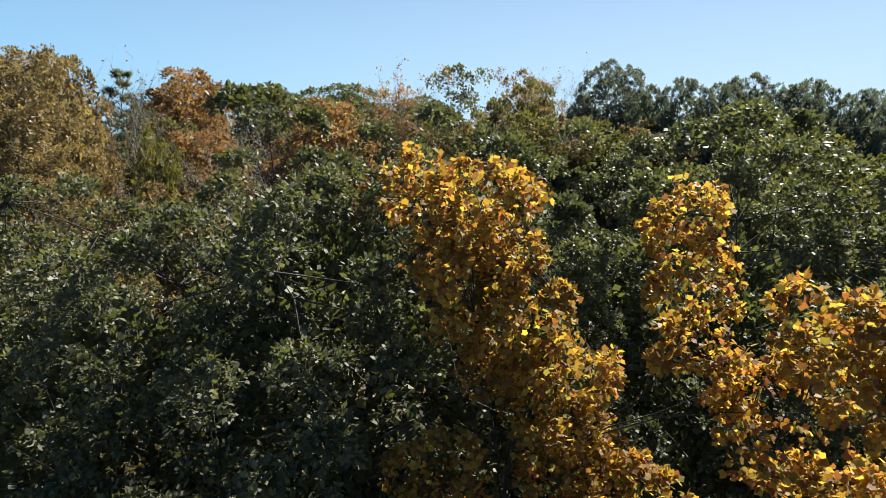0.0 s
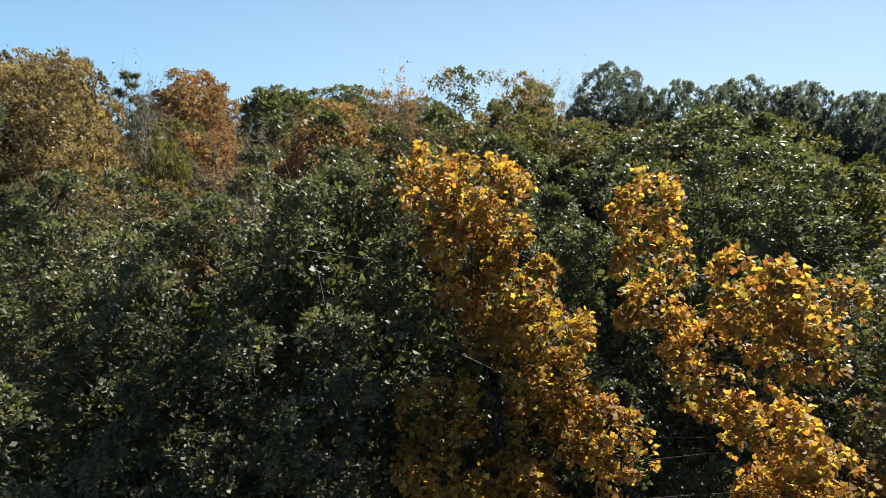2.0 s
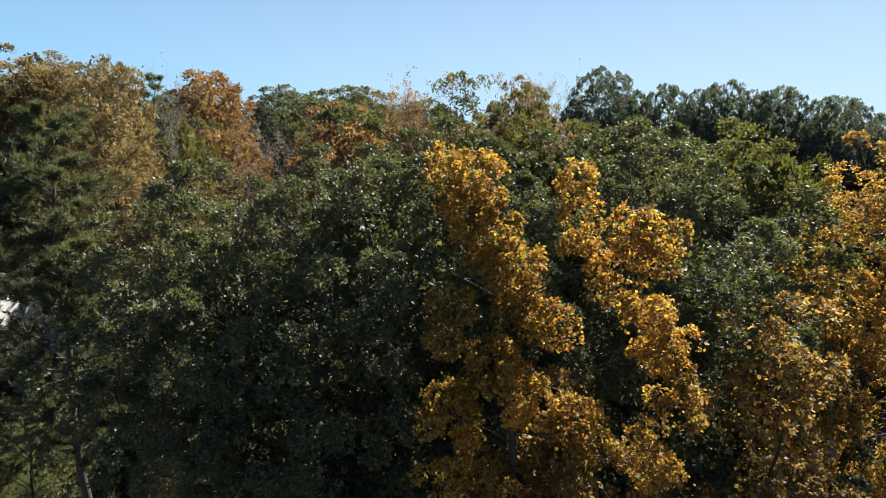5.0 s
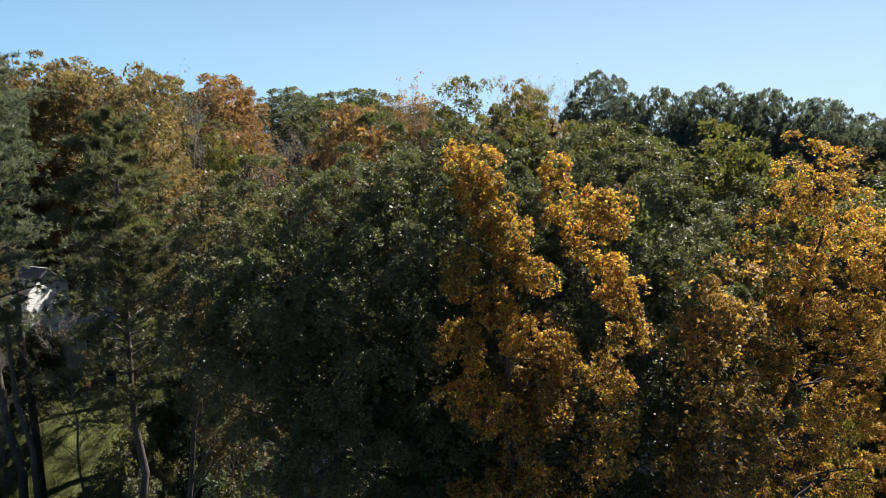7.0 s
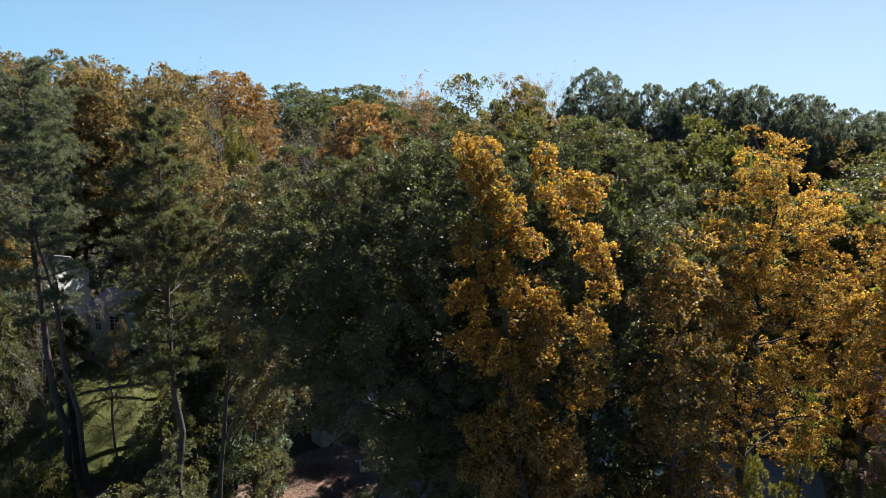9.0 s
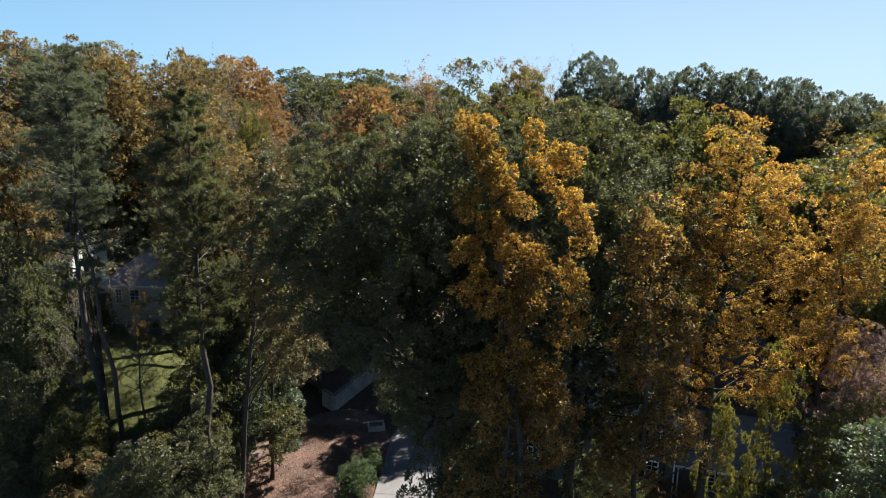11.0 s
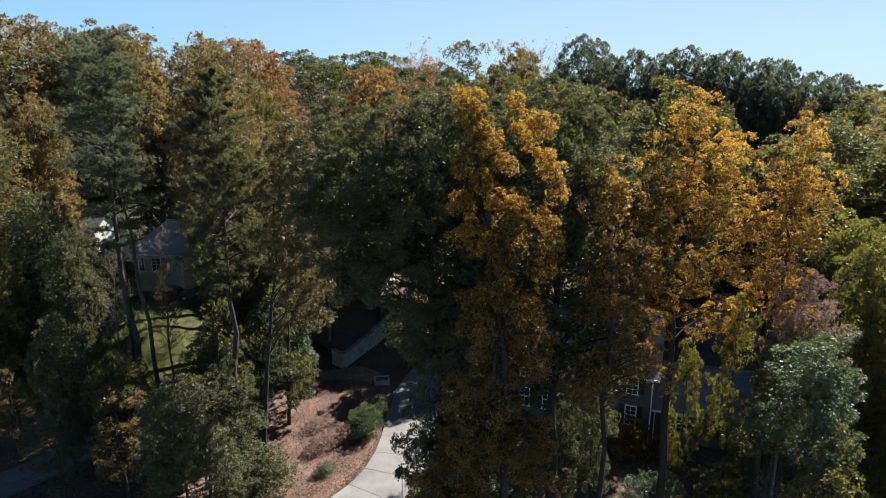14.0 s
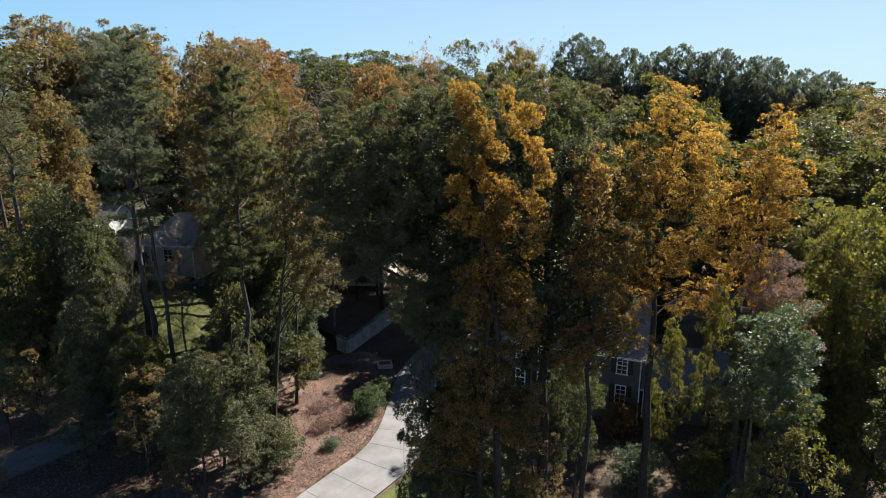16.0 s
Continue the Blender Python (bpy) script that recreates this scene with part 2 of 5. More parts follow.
def shell(rng, lobes, n, inner=0.70, rough=0.16, power=1.0):
    """Places near the skin of a crown made of round masses (cx, cy, cz, rx, ry, rz), and the ways out of it."""
    L = np.array(lobes, float)
    w = (L[:, 3] * L[:, 4] + L[:, 3] * L[:, 5] + L[:, 4] * L[:, 5]) ** power
    ph = rng.uniform(0, 6.28, (3, 3))
    got, ways = [], []
    have = 0
    while have < n:
        i = rng.choice(len(L), n, p=w / w.sum())
        d = unit(rng.normal(size=(n, 3)))
        f = inner + (1 - inner) * rng.uniform(0, 1, n) ** 0.6
        lump = 1 + rough * (np.sin(3.1 * d[:, 0] + 2.3 * d[:, 2] + ph[0, 0] + i) + np.sin(5.3 * d[:, 1] - 3.7 * d[:, 2] + ph[1, 0] + 2 * i) + 0.7 * np.sin(8.9 * d[:, 0] + 7.1 * d[:, 1] + 6 * d[:, 2] + ph[2, 0])) / 1.6
        p = L[i, :3] + d * L[i, 3:] * (f * lump)[:, None]
        deep = np.zeros(n, bool)
        for q in L:
            deep |= (((p - q[:3]) / (q[3:] * inner * 0.9)) ** 2).sum(1) < 1
        keep = ~deep
        got.append(p[keep]); ways.append(unit(d[keep] / L[i][keep][:, 3:]))
        have += keep.sum()
    return np.concatenate(got)[:n], np.concatenate(ways)[:n]


def tube(path, radii, sides=6):
    """A tapered round branch along a path."""
    path = np.asarray(path, float)
    k = len(path)
    tan = unit(np.gradient(path, axis=0))
    a = unit(np.cross(tan, np.where(np.abs(tan[:, 2:]) > 0.9, [[1.0, 0, 0]], [[0, 0, 1.0]])))
    b = np.cross(tan, a)
    th = np.linspace(0, 2 * np.pi, sides, endpoint=False)
    ring = path[:, None] + np.asarray(radii)[:, None, None] * (np.cos(th)[None, :, None] * a[:, None] + np.sin(th)[None, :, None] * b[:, None])
    i, j = np.meshgrid(np.arange(k - 1), np.arange(sides), indexing="ij")
    f = np.stack([i * sides + j, i * sides + (j + 1) % sides, (i + 1) * sides + (j + 1) % sides, (i + 1) * sides + j], -1).reshape(-1, 4)
    return ring.reshape(-1, 3), f


def joined(pieces):
    vs, fs, o = [], [], 0
    if len({f.shape[1] for _, f in pieces}) > 1:
        pieces = [(v, np.stack([np.stack([f[:, 0], f[:, i], f[:, i + 1]], 1) for i in range(1, f.shape[1] - 1)], 1).reshape(-1, 3)) for v, f in pieces]
    for v, f in pieces:
        vs.append(v); fs.append(f + o); o += len(v)
    return np.concatenate(vs), np.concatenate(fs)


def twigs(a, b, r):
    """Thin three-sided sticks from a to b."""
    n = len(a)
    t = unit(b - a)
    s = unit(np.cross(t, np.array((0.3, 0.2, 1.0))))
    u = np.cross(t, s)
    ring = []
    for c, w in ((a, r), (b, r * 0.3)):
        for th in (0, 2.1, 4.2):
            ring.append(c + w * (math.cos(th) * s + math.sin(th) * u))
    v = np.stack(ring, 1).reshape(-1, 3)
    base = (np.arange(n) * 6)[:, None, None]
    f = base + np.array([[0, 1, 4, 3], [1, 2, 5, 4], [2, 0, 3, 5]])[None]
    return v, f.reshape(-1, 4)


def bent(rng, a, b, sag=0.12, k=6):
    a, b = np.asarray(a, float), np.asarray(b, float)
    s = np.linspace(0, 1, k)[:, None]
    length = np.linalg.norm(b - a)
    mid = rng.normal(size=3) * sag * length + np.array((0, 0, 0.10 * length))
    return a + (b - a) * s + mid * (s * (1 - s) * 4) * 0.5 + rng.normal(size=(k, 3)) * 0.012 * length * s


def spread_out(rng, lobes, n, inner, rough, gap, power):
    """Bough centres near the skin of the crown, none closer than gap to another where that can be had."""
    p, w = shell(rng, lobes, n * 4, inner, rough, power)
    keep = []
    for i in range(len(p)):
        if len(keep) == n:
            break
        if not keep or ((p[keep] - p[i]) ** 2).sum(1).min() > gap * gap:
            keep.append(i)
    return p[keep], w[keep]


def lumpy(rng, lobes, r, gap):
    """Small round masses spread over the skin of larger ones."""
    p, _ = spread_out(rng, lobes, 400, 0.8, 0.05, gap, 1.0)
    q = r * rng.uniform(0.75, 1.2, len(p))
    return [(*c, k, k, k * 0.85) for c, k in zip(p, q)]


def broadleaf(kind, seed, base, lobes, leaf_mat, bark_mat, label, boughs=220, bough_r=0.9, sprays=22, per=13, leaf=0.11, shape=OVAL,
              trunk_r=0.25, limbs=16, fill=0.2, fill_leaf=0.28, inner=0.62, rough=0.16, up=0.8, droop=0.0, flat=0.6, group="", twig_r=0.012, gap=0.8, category="tree", power=1.0, wild=0.45, coarse=None, limb_r=0.42, core=0.58, limb_low=0.12, lift=0.35, sprig=1.1, lumps=None):
    """A broad-leaved tree: trunk, limbs, twigs, and leaves in sprays over separate boughs. Lobes are relative to the base."""
    rng = np.random.default_rng(seed)
    tree = tagged(new(kind), label, category, group)
    tree.location = base
    L = np.array(lobes, float)
    top = (L[:, 2] + L[:, 5]).max()
    hi = L[np.argmax(L[:, 2] + L[:, 5])]
    trunk_top = np.array((hi[0] * 0.8, hi[1] * 0.8, top * 0.88))
    tp = bent(rng, (0, 0, -0.3), trunk_top, 0.03, 10)
    tr = trunk_r * np.linspace(1, 0.14, 10)
    tr[0] *= 1.35
    v, f = tube(tp, tr, 8)
    mesh_part("trunk", v, f, bark_mat, tree, smooth=True)
    if lumps:
        tips, ways = spread_out(rng, lumpy(rng, lobes, *lumps), boughs * 2, inner, rough, bough_r * gap, power)
        deep = np.zeros(len(tips), bool)
        for q in L:
            deep |= (((tips - q[:3]) / (q[3:] * 0.74)) ** 2).sum(1) < 1
        tips, ways = tips[~deep][:boughs], ways[~deep][:boughs]
    else:
        tips, ways = spread_out(rng, lobes, boughs, inner, rough, bough_r * gap, power)
    B = len(tips)
    # limbs rise from the trunk into the crown
    pick = rng.choice(B, min(limbs, B), replace=False)
    pieces, nodes = [], []
    for j in pick:
        end = tips[j]
        r = np.hypot(end[0], end[1])
        h = np.clip(end[2] - r * rng.uniform(0.5, 1.1), max(limb_low * top, 0.2), trunk_top[2])
        s = (h + 0.3) / (trunk_top[2] + 0.3)
        i = min(int(s * 9), 8)
        a = tp[i] + (tp[i + 1] - tp[i]) * (s * 9 - i)
        path = bent(rng, a, end, 0.10, 7)
        r0 = max(trunk_r * (1 - 0.85 * s) * limb_r, 0.012)
        pieces.append(tube(path, r0 * np.linspace(1, 0.2, 7), 5))
        nodes.append(path[2:])
    nodes = np.concatenate(nodes)
    own = 8 if limbs > 20 else 0
    for v, f in pieces[:own]:
        mesh_part("limb", v, f, bark_mat, tree, smooth=True)
    rest = pieces[own:]
    order = ((tips[:, None, :] - nodes[None]) ** 2).sum(-1).argsort(1)[:, :4]
    near = nodes[order[:, 0]]
    rest.append(twigs(near, tips, np.full((B, 1), twig_r * 1.2)))
    # sprigs over the upper and outer side of each bough, each a rosette of leaves; boughs on the hidden side carry fewer, larger leaves
    far = np.zeros(B, bool) if coarse is None else coarse(tips + np.array(base))
    parts_ = []
    girth = bough_r * rng.uniform(0.6, 1.25, B)
    for group_, k, size, form in ((np.flatnonzero(~far), sprays, leaf, shape), (np.flatnonzero(far), max(sprays // 3, 1), leaf * 1.7, OVAL if len(shape) == 6 else shape)):
        if not len(group_):
            continue
        n = len(group_) * k
        bi = np.repeat(group_, k)
        d = unit(0.8 * rng.normal(size=(n, 3)) + 0.8 * ways[bi] + np.array((0, 0, lift)))
        sp = tips[bi] + d * girth[bi, None] * np.array((1, 1, flat)) * rng.uniform(0.25, 1.0, (n, 1)) ** 0.4
        if len(shape) > 3:
            q = slice(None, None, 5)
            rest.append(twigs((tips[bi] + (sp - tips[bi]) * 0.3)[q], sp[q], np.full((len(sp[q]), 1), twig_r * 0.4)))
        m = n * per
        si = np.repeat(np.arange(n), per)
        ray = unit(rng.normal(size=(m, 3)) + 0.7 * d[si])
        at = sp[si] + ray * size * sprig * rng.uniform(0.0, 1.0, (m, 1))
        parts_.append(leaves(rng, at, ray, size, form, up=up, droop=droop, wild=wild, loose=0.35))
    v, f = joined(rest)
    tagged(mesh_part("branchwork", v, f, bark_mat, tree), kind="stuff")
    if fill > 0:
        # larger leaves added deep inside, to block light and darken the crown's core
        skin = sum(4 * math.pi * (x * y * z) ** (2 / 3) for x, y, z in L[:, 3:] * core)
        q = int(fill * skin / (0.3 * fill_leaf ** 2))
        p, w = shell(rng, [(a, b, c, d_ * core, e * core, g * core) for a, b, c, d_, e, g in lobes], q, 0.75, rough)
        back = np.zeros(q, bool) if coarse is None else coarse(p + np.array(base))
        deep_shape = DART if shape is NEEDLES else shape
        parts_.append(leaves(rng, p[~back], w[~back], fill_leaf, deep_shape, up=0.3, wild=0.9))
        if back.any():
            parts_.append(leaves(rng, p[back][::2], w[back][::2], fill_leaf * 1.4, shape, up=0.3, wild=0.9))
    v, f = joined(parts_)
    mesh_part("crown", v, f, leaf_mat, tree)
    return tree


def pine(kind, seed, base, height, reach, bare, label, needle=NEEDLE, branches=46, tufts=16, blades=34, blade=0.24, trunk_r=0.2, lean=(0, 0), rounded=0.5, group="", fine=True):
    """A pine: straight trunk, bare below, whorls of branches with needle tufts along their outer halves."""
    rng = np.random.default_rng(seed)
    tree = tagged(new(kind), label, "pine tree", group)
    tree.location = base
    tp = bent(rng, (0, 0, -0.3), (lean[0], lean[1], height * 0.985), 0.012, 12)
    v, f = tube(tp, trunk_r * np.linspace(1.15, 0.12, 12), 8)
    mesh_part("trunk", v, f, BARK_PINE, tree, smooth=True)
    pieces, at, way = [], [], []
    for i in range(branches):
        s = bare + (1 - bare) * (i + rng.uniform(0, 1)) / branches
        c = (s - bare) / (1 - bare)
        prof = (1 - c) ** rounded * min(1, 0.45 + 2.2 * c)
        length = max(reach * prof * rng.uniform(0.4, 1.3), 0.5)
        th = i * 2.4 + rng.uniform(-0.5, 0.5)
        k = s * 11
        j = min(int(k), 10)
        a = tp[j] + (tp[j + 1] - tp[j]) * (k - j)
        rise = rng.uniform(-0.05, 0.35) + 0.5 * c
        e = a + length * np.array((math.cos(th), math.sin(th), rise))
        path = bent(rng, a, e, 0.08, 6)
        pieces.append(tube(path, max(trunk_r * 0.28 * (1 - 0.7 * c), 0.018) * np.linspace(1, 0.25, 6), 4))
        q = rng.uniform(0.35, 1.02, tufts)
        g = np.clip(q, 0, 1) * 5
        jj = np.minimum(g.astype(int), 4)
        p = path[jj] + (path[jj + 1] - path[jj]) * (g - jj)[:, None]
        p = p + rng.normal(size=(tufts, 3)) * np.array((0.3, 0.3, 0.13)) * length * 0.5
        at.append(p)
        way.append(np.repeat(unit(e - a)[None], tufts, 0))
        if fine:
            pieces.append(twigs(path[jj], p, np.full((tufts, 1), 0.012)))
    v, f = joined(pieces)
    tagged(mesh_part("branchwork", v, f, BARK_PINE, tree), kind="stuff")
    at, way = np.concatenate(at), np.concatenate(way)
    idx = np.repeat(np.arange(len(at)), blades)
    n = len(idx)
    ax = unit(rng.normal(size=(n, 3)) + 0.5 * way[idx] + np.array((0, 0, 0.45)))
    side = unit(np.cross(ax, rng.normal(size=(n, 3))))
    s = blade * rng.uniform(0.7, 1.3, (n, 1))
    c = at[idx] + rng.normal(size=(n, 3)) * 0.04
    v = np.stack([c - side * s * 0.08, c + ax * s, c + side * s * 0.08], 1).reshape(-1, 3)
    mesh_part("needles", v, np.arange(n * 3).reshape(n, 3), needle, tree)
    return tree


def bare_tree(kind, seed, base, height, reach, label, bark=BARK_PALE, leaf_mat=None, limbs=22, twigs_n=420, leaf_n=0, leaf=0.14, trunk_r=0.14):
    """A leafless or nearly leafless tree, of rising limbs and fine twigs."""
    rng = np.random.default_rng(seed)
    tree = tagged(new(kind), label, "tree")
    tree.location = base
    tp = bent(rng, (0, 0, -0.3), (rng.normal() * 0.4, rng.normal() * 0.4, height * 0.96), 0.03, 10)
    v, f = tube(tp, trunk_r * np.linspace(1.2, 0.12, 10), 7)
    mesh_part("trunk", v, f, bark, tree, smooth=True)
    pieces, nodes, ways = [], [], []
    for i in range(limbs):
        s = rng.uniform(0.35, 0.95)
        k = s * 9
        j = min(int(k), 8)
        a = tp[j] + (tp[j + 1] - tp[j]) * (k - j)
        th = rng.uniform(0, 6.28)
        ln = reach * (1.15 - 0.75 * s) * rng.uniform(0.7, 1.2)
        e = a + ln * np.array((math.cos(th), math.sin(th), rng.uniform(0.7, 1.6)))
        path = bent(rng, a, e, 0.07, 6)
        pieces.append(tube(path, max(trunk_r * 0.35 * (1 - 0.7 * s), 0.012) * np.linspace(1, 0.2, 6), 4))
        nodes.append(path[1:]); ways.append(np.repeat(unit(e - a)[None], 5, 0))
    nodes, ways = np.concatenate(nodes), np.concatenate(ways)
    i = rng.integers(0, len(nodes), twigs_n)
    e = nodes[i] + (ways[i] + rng.normal(size=(twigs_n, 3)) * 0.5 + np.array((0, 0, 0.3))) * rng.uniform(0.3, 1.1, (twigs_n, 1)) * reach * 0.3
    pieces.append(twigs(nodes[i], e, np.full((twigs_n, 1), 0.011)))
    i2 = rng.integers(0, twigs_n, twigs_n * 2)
    m = nodes[i[i2]] + (e[i2] - nodes[i[i2]]) * rng.uniform(0.3, 1, (twigs_n * 2, 1))
    e2 = m + (unit(e[i2] - nodes[i[i2]]) + rng.normal(size=(twigs_n * 2, 3)) * 0.6) * rng.uniform(0.2, 0.6, (twigs_n * 2, 1))
    pieces.append(twigs(m, e2, np.full((twigs_n * 2, 1), 0.007)))
    v, f = joined(pieces)
    tagged(mesh_part("branchwork", v, f, bark, tree), kind="stuff")
    if leaf_n:
        q = rng.integers(0, len(e2), leaf_n)
        at = e2[q] + rng.normal(size=(leaf_n, 3)) * 0.12
        v, f = leaves(rng, at, unit(e2[q] - m[q]), leaf, DART)
        mesh_part("crown", v, f, leaf_mat, tree)
    return tree


# ---- ground ----
def ground_sheet():
    """One sheet to the horizon, finer and gently uneven near the houses."""
    xs = np.concatenate([[-4000, -1500, -600, -250], np.linspace(-110, 110, 111), [250, 600, 1500, 4000]])
    ys = np.concatenate([[-2500, -800, -250], np.linspace(-70, 150, 111), [300, 700, 1600, 4500]])
    X, Y = np.meshgrid(xs, ys, indexing="ij")
    near = (np.abs(X) < 105) & (Y > -66) & (Y < 146)
    Z = np.where(near, 0.10 * np.sin(X * 0.31 + 1) * np.sin(Y * 0.27) - 0.12, -0.12)
    v = np.stack([X, Y, Z], -1).reshape(-1, 3)
    i, j = np.meshgrid(np.arange(len(xs) - 1), np.arange(len(ys) - 1), indexing="ij")
    a = i * len(ys) + j
    f = np.stack([a, a + len(ys), a + len(ys) + 1, a + 1], -1).reshape(-1, 4)
    return tagged(mesh_part("ground", v, f, LITTER, smooth=True), "brown forest floor covered in fallen leaves", "ground", kind="structure")


ground_sheet()


def rel(base, lobes):
    return [(a - base[0], b - base[1], c - base[2], d, e, f) for a, b, c, d, e, f in lobes]


# ---- driveways, beds and lawns ----
def along(points, n):
    """Evenly spaced points on a smooth line through the points."""
    p = np.array(points, float)
    p = np.concatenate([[2 * p[0] - p[1]], p, [2 * p[-1] - p[-2]]])
    out = []
    for i in range(1, len(p) - 2):
        for t in np.linspace(0, 1, 24, endpoint=False):
            a, b, c, d = p[i - 1:i + 3]
            out.append(0.5 * (2 * b + (c - a) * t + (2 * a - 5 * b + 4 * c - d) * t * t + (3 * b - a - 3 * c + d) * t ** 3))
    out = np.array(out + [p[-2]])
    s = np.concatenate([[0], np.cumsum(np.linalg.norm(np.diff(out, axis=0), axis=1))])
    q = np.linspace(0, s[-1], n)
    return np.stack([np.interp(q, s, out[:, 0]), np.interp(q, s, out[:, 1])], 1)


def strip_sides(line, width):
    tan = unit(np.gradient(line, axis=0))
    nor = np.stack([-tan[:, 1], tan[:, 0]], 1)
    return line + nor * width / 2, line - nor * width / 2


def slab(bm, corners, z0, z1, edge=0.012):
    """A flat piece with a small worn edge round its top."""
    c = np.array(corners, float)
    mid = c.mean(0)
    inner = c + unit(mid - c) * edge * 1.6
    lo = [bm.verts.new((x, y, z0)) for x, y in c]
    up_ = [bm.verts.new((x, y, z1 - edge)) for x, y in c]
    top = [bm.verts.new((x, y, z1)) for x, y in inner]
    k = len(c)
    for i in range(k):
        j = (i + 1) % k
        bm.faces.new((lo[i], lo[j], up_[j], up_[i]))
        bm.faces.new((up_[i], up_[j], top[j], top[i]))
    bm.faces.new(top)
    bmesh.ops.recalc_face_normals(bm, faces=bm.faces[:])


def concrete_driveway():
    drive = tagged(new("driveway"), "pale concrete driveway of jointed square panels", "driveway", kind="structure")
    line = along([(-33, -22), (-19, -4), (-12.0, 7.0), (-7.9, 13.3), (-5.4, 17.2), (-4.2, 21.5), (-3.8, 27.0), (-3.2, 33.0), (-0.8, 38.5), (4, 41)], 30)
    left, right = strip_sides(line, 4.5)
    for i in range(len(line) - 1):
        for a, b in ((left, line), (line, right)):
            g = 0.004
            t = unit(line[i + 1] - line[i])
            s = unit(b[i] - a[i])
            q = [a[i] + t * g + s * g, b[i] + t * g - s * g, b[i + 1] - t * g - s * g, a[i + 1] - t * g + s * g]
            bm = bmesh.new()
            slab(bm, q[::-1], -0.25, 0.05)
            part("panel", bm, CONCRETE, drive)


def patch(name, outline, z, mat, label, category, n=160, wave=0.25, seed=3, rise=None):
    """A bed or lawn with a soft uneven edge, slightly domed."""
    rng = np.random.default_rng(seed)
    ring = along(list(outline) + [outline[0]], n)[:-1]
    ring = ring + rng.normal(size=ring.shape) * wave * 0.25
    mid = ring.mean(0)
    rings = 22
    fr = np.concatenate([[1.0], np.linspace(0.985, 0.04, rings)])
    lift_ = np.clip((1 - fr) / 0.42, 0, 1)
    hz = z + (rise * lift_ * lift_ * (3 - 2 * lift_) if rise else 0.06 * lift_)
    hz[0] = z - 0.3
    k = len(ring)
    rows_ = []
    for f_, h in zip(fr, hz):
        p = mid + (ring - mid) * f_
        rows_.append(np.c_[p, h + (0.03 * np.sin(p[:, 0] * 1.7 + 0.6 * p[:, 1]) * np.sin(p[:, 1] * 1.3) + 0.02 * np.sin(p[:, 0] * 4.1) * np.sin(p[:, 1] * 3.7)) * (f_ < 0.96)])
    v = np.concatenate(rows_ + [np.array([[*mid, hz[-1]]])])
    bm = bmesh.new()
    vs = [bm.verts.new(p) for p in v]
    for r in range(rings):
        for i in range(k):
            j = (i + 1) % k
            bm.faces.new((vs[r * k + i], vs[r * k + j], vs[(r + 1) * k + j], vs[(r + 1) * k + i]))
    for i in range(k):
        bm.faces.new((vs[rings * k + i], vs[rings * k + (i + 1) % k], vs[-1]))
    for f_ in bm.faces:
        f_.smooth = True
    bmesh.ops.recalc_face_normals(bm, faces=bm.faces[:])
    return tagged(part(name, bm, mat), label, category, kind="structure")


concrete_driveway()
patch("mulch_bed", [(-18, 8), (-13.5, 9.5), (-10.2, 14.2), (-7.9, 18.6), (-6.8, 22), (-6.4, 28), (-6.2, 33), (-9, 37), (-13, 36), (-17, 30), (-20, 22), (-21, 13)], 0.10, MULCH, "reddish brown pine straw mulch bed beside the driveway", "mulch bed")
patch("lawn", [(-5.75, 12.0), (-3.05, 16.2), (-1.8, 21.3), (3, 20), (8, 9), (4, 3), (-3, 3), (-9.8, 5.7)], 0.08, LAWN, "short green lawn beside the concrete driveway", "lawn", seed=5)
rising_lawn = patch("lawn", [(-56, 36), (-46, 30), (-36, 28.5), (-29.5, 31), (-25.5, 36), (-22.5, 44), (-21, 54), (-34, 64), (-50, 64), (-60, 52)], 0.0, LAWN, "sunlit yellow-green lawn rising to the far houses", "lawn", seed=9, rise=5.5)


def lane():
    line = along([(-44, 5), (-35, 14.5), (-30.5, 20.5), (-26, 29), (-21.5, 36), (-18, 44), (-16, 56)], 40)
    a, b = strip_sides(line, 3.4)
    bm = bmesh.new()
    for i in range(len(line) - 1):
        slab(bm, [b[i], b[i + 1], a[i + 1], a[i]], -0.2, 0.14, 0.004)
    tagged(part("lane", bm, ASPHALT), "worn grey asphalt lane under the trees", "lane", kind="structure")


lane()


def dome(h, r, low=0.35, n=5, seed=0):
    """Round masses for a crown of height h and reach r, from low*h upward."""
    rng = np.random.default_rng(seed)
    z0 = low * h
    out = [(0, 0, h - r * 0.95, r * 0.72, r * 0.72, r * 0.95)]
    for i in range(n):
        th = i * 2.4 + rng.uniform(-0.4, 0.4)
        z = z0 + (h - z0) * (0.25 + 0.5 * i / n)
        d = r * rng.uniform(0.3, 0.5)
        out.append((d * math.cos(th), d * math.sin(th), z, r * 0.62, r * 0.62, min(r * 0.85, (h - z0) * 0.3)))
    return out


# ---- the trees nearest the path ----
base = (-0.9, 9.3, 0)
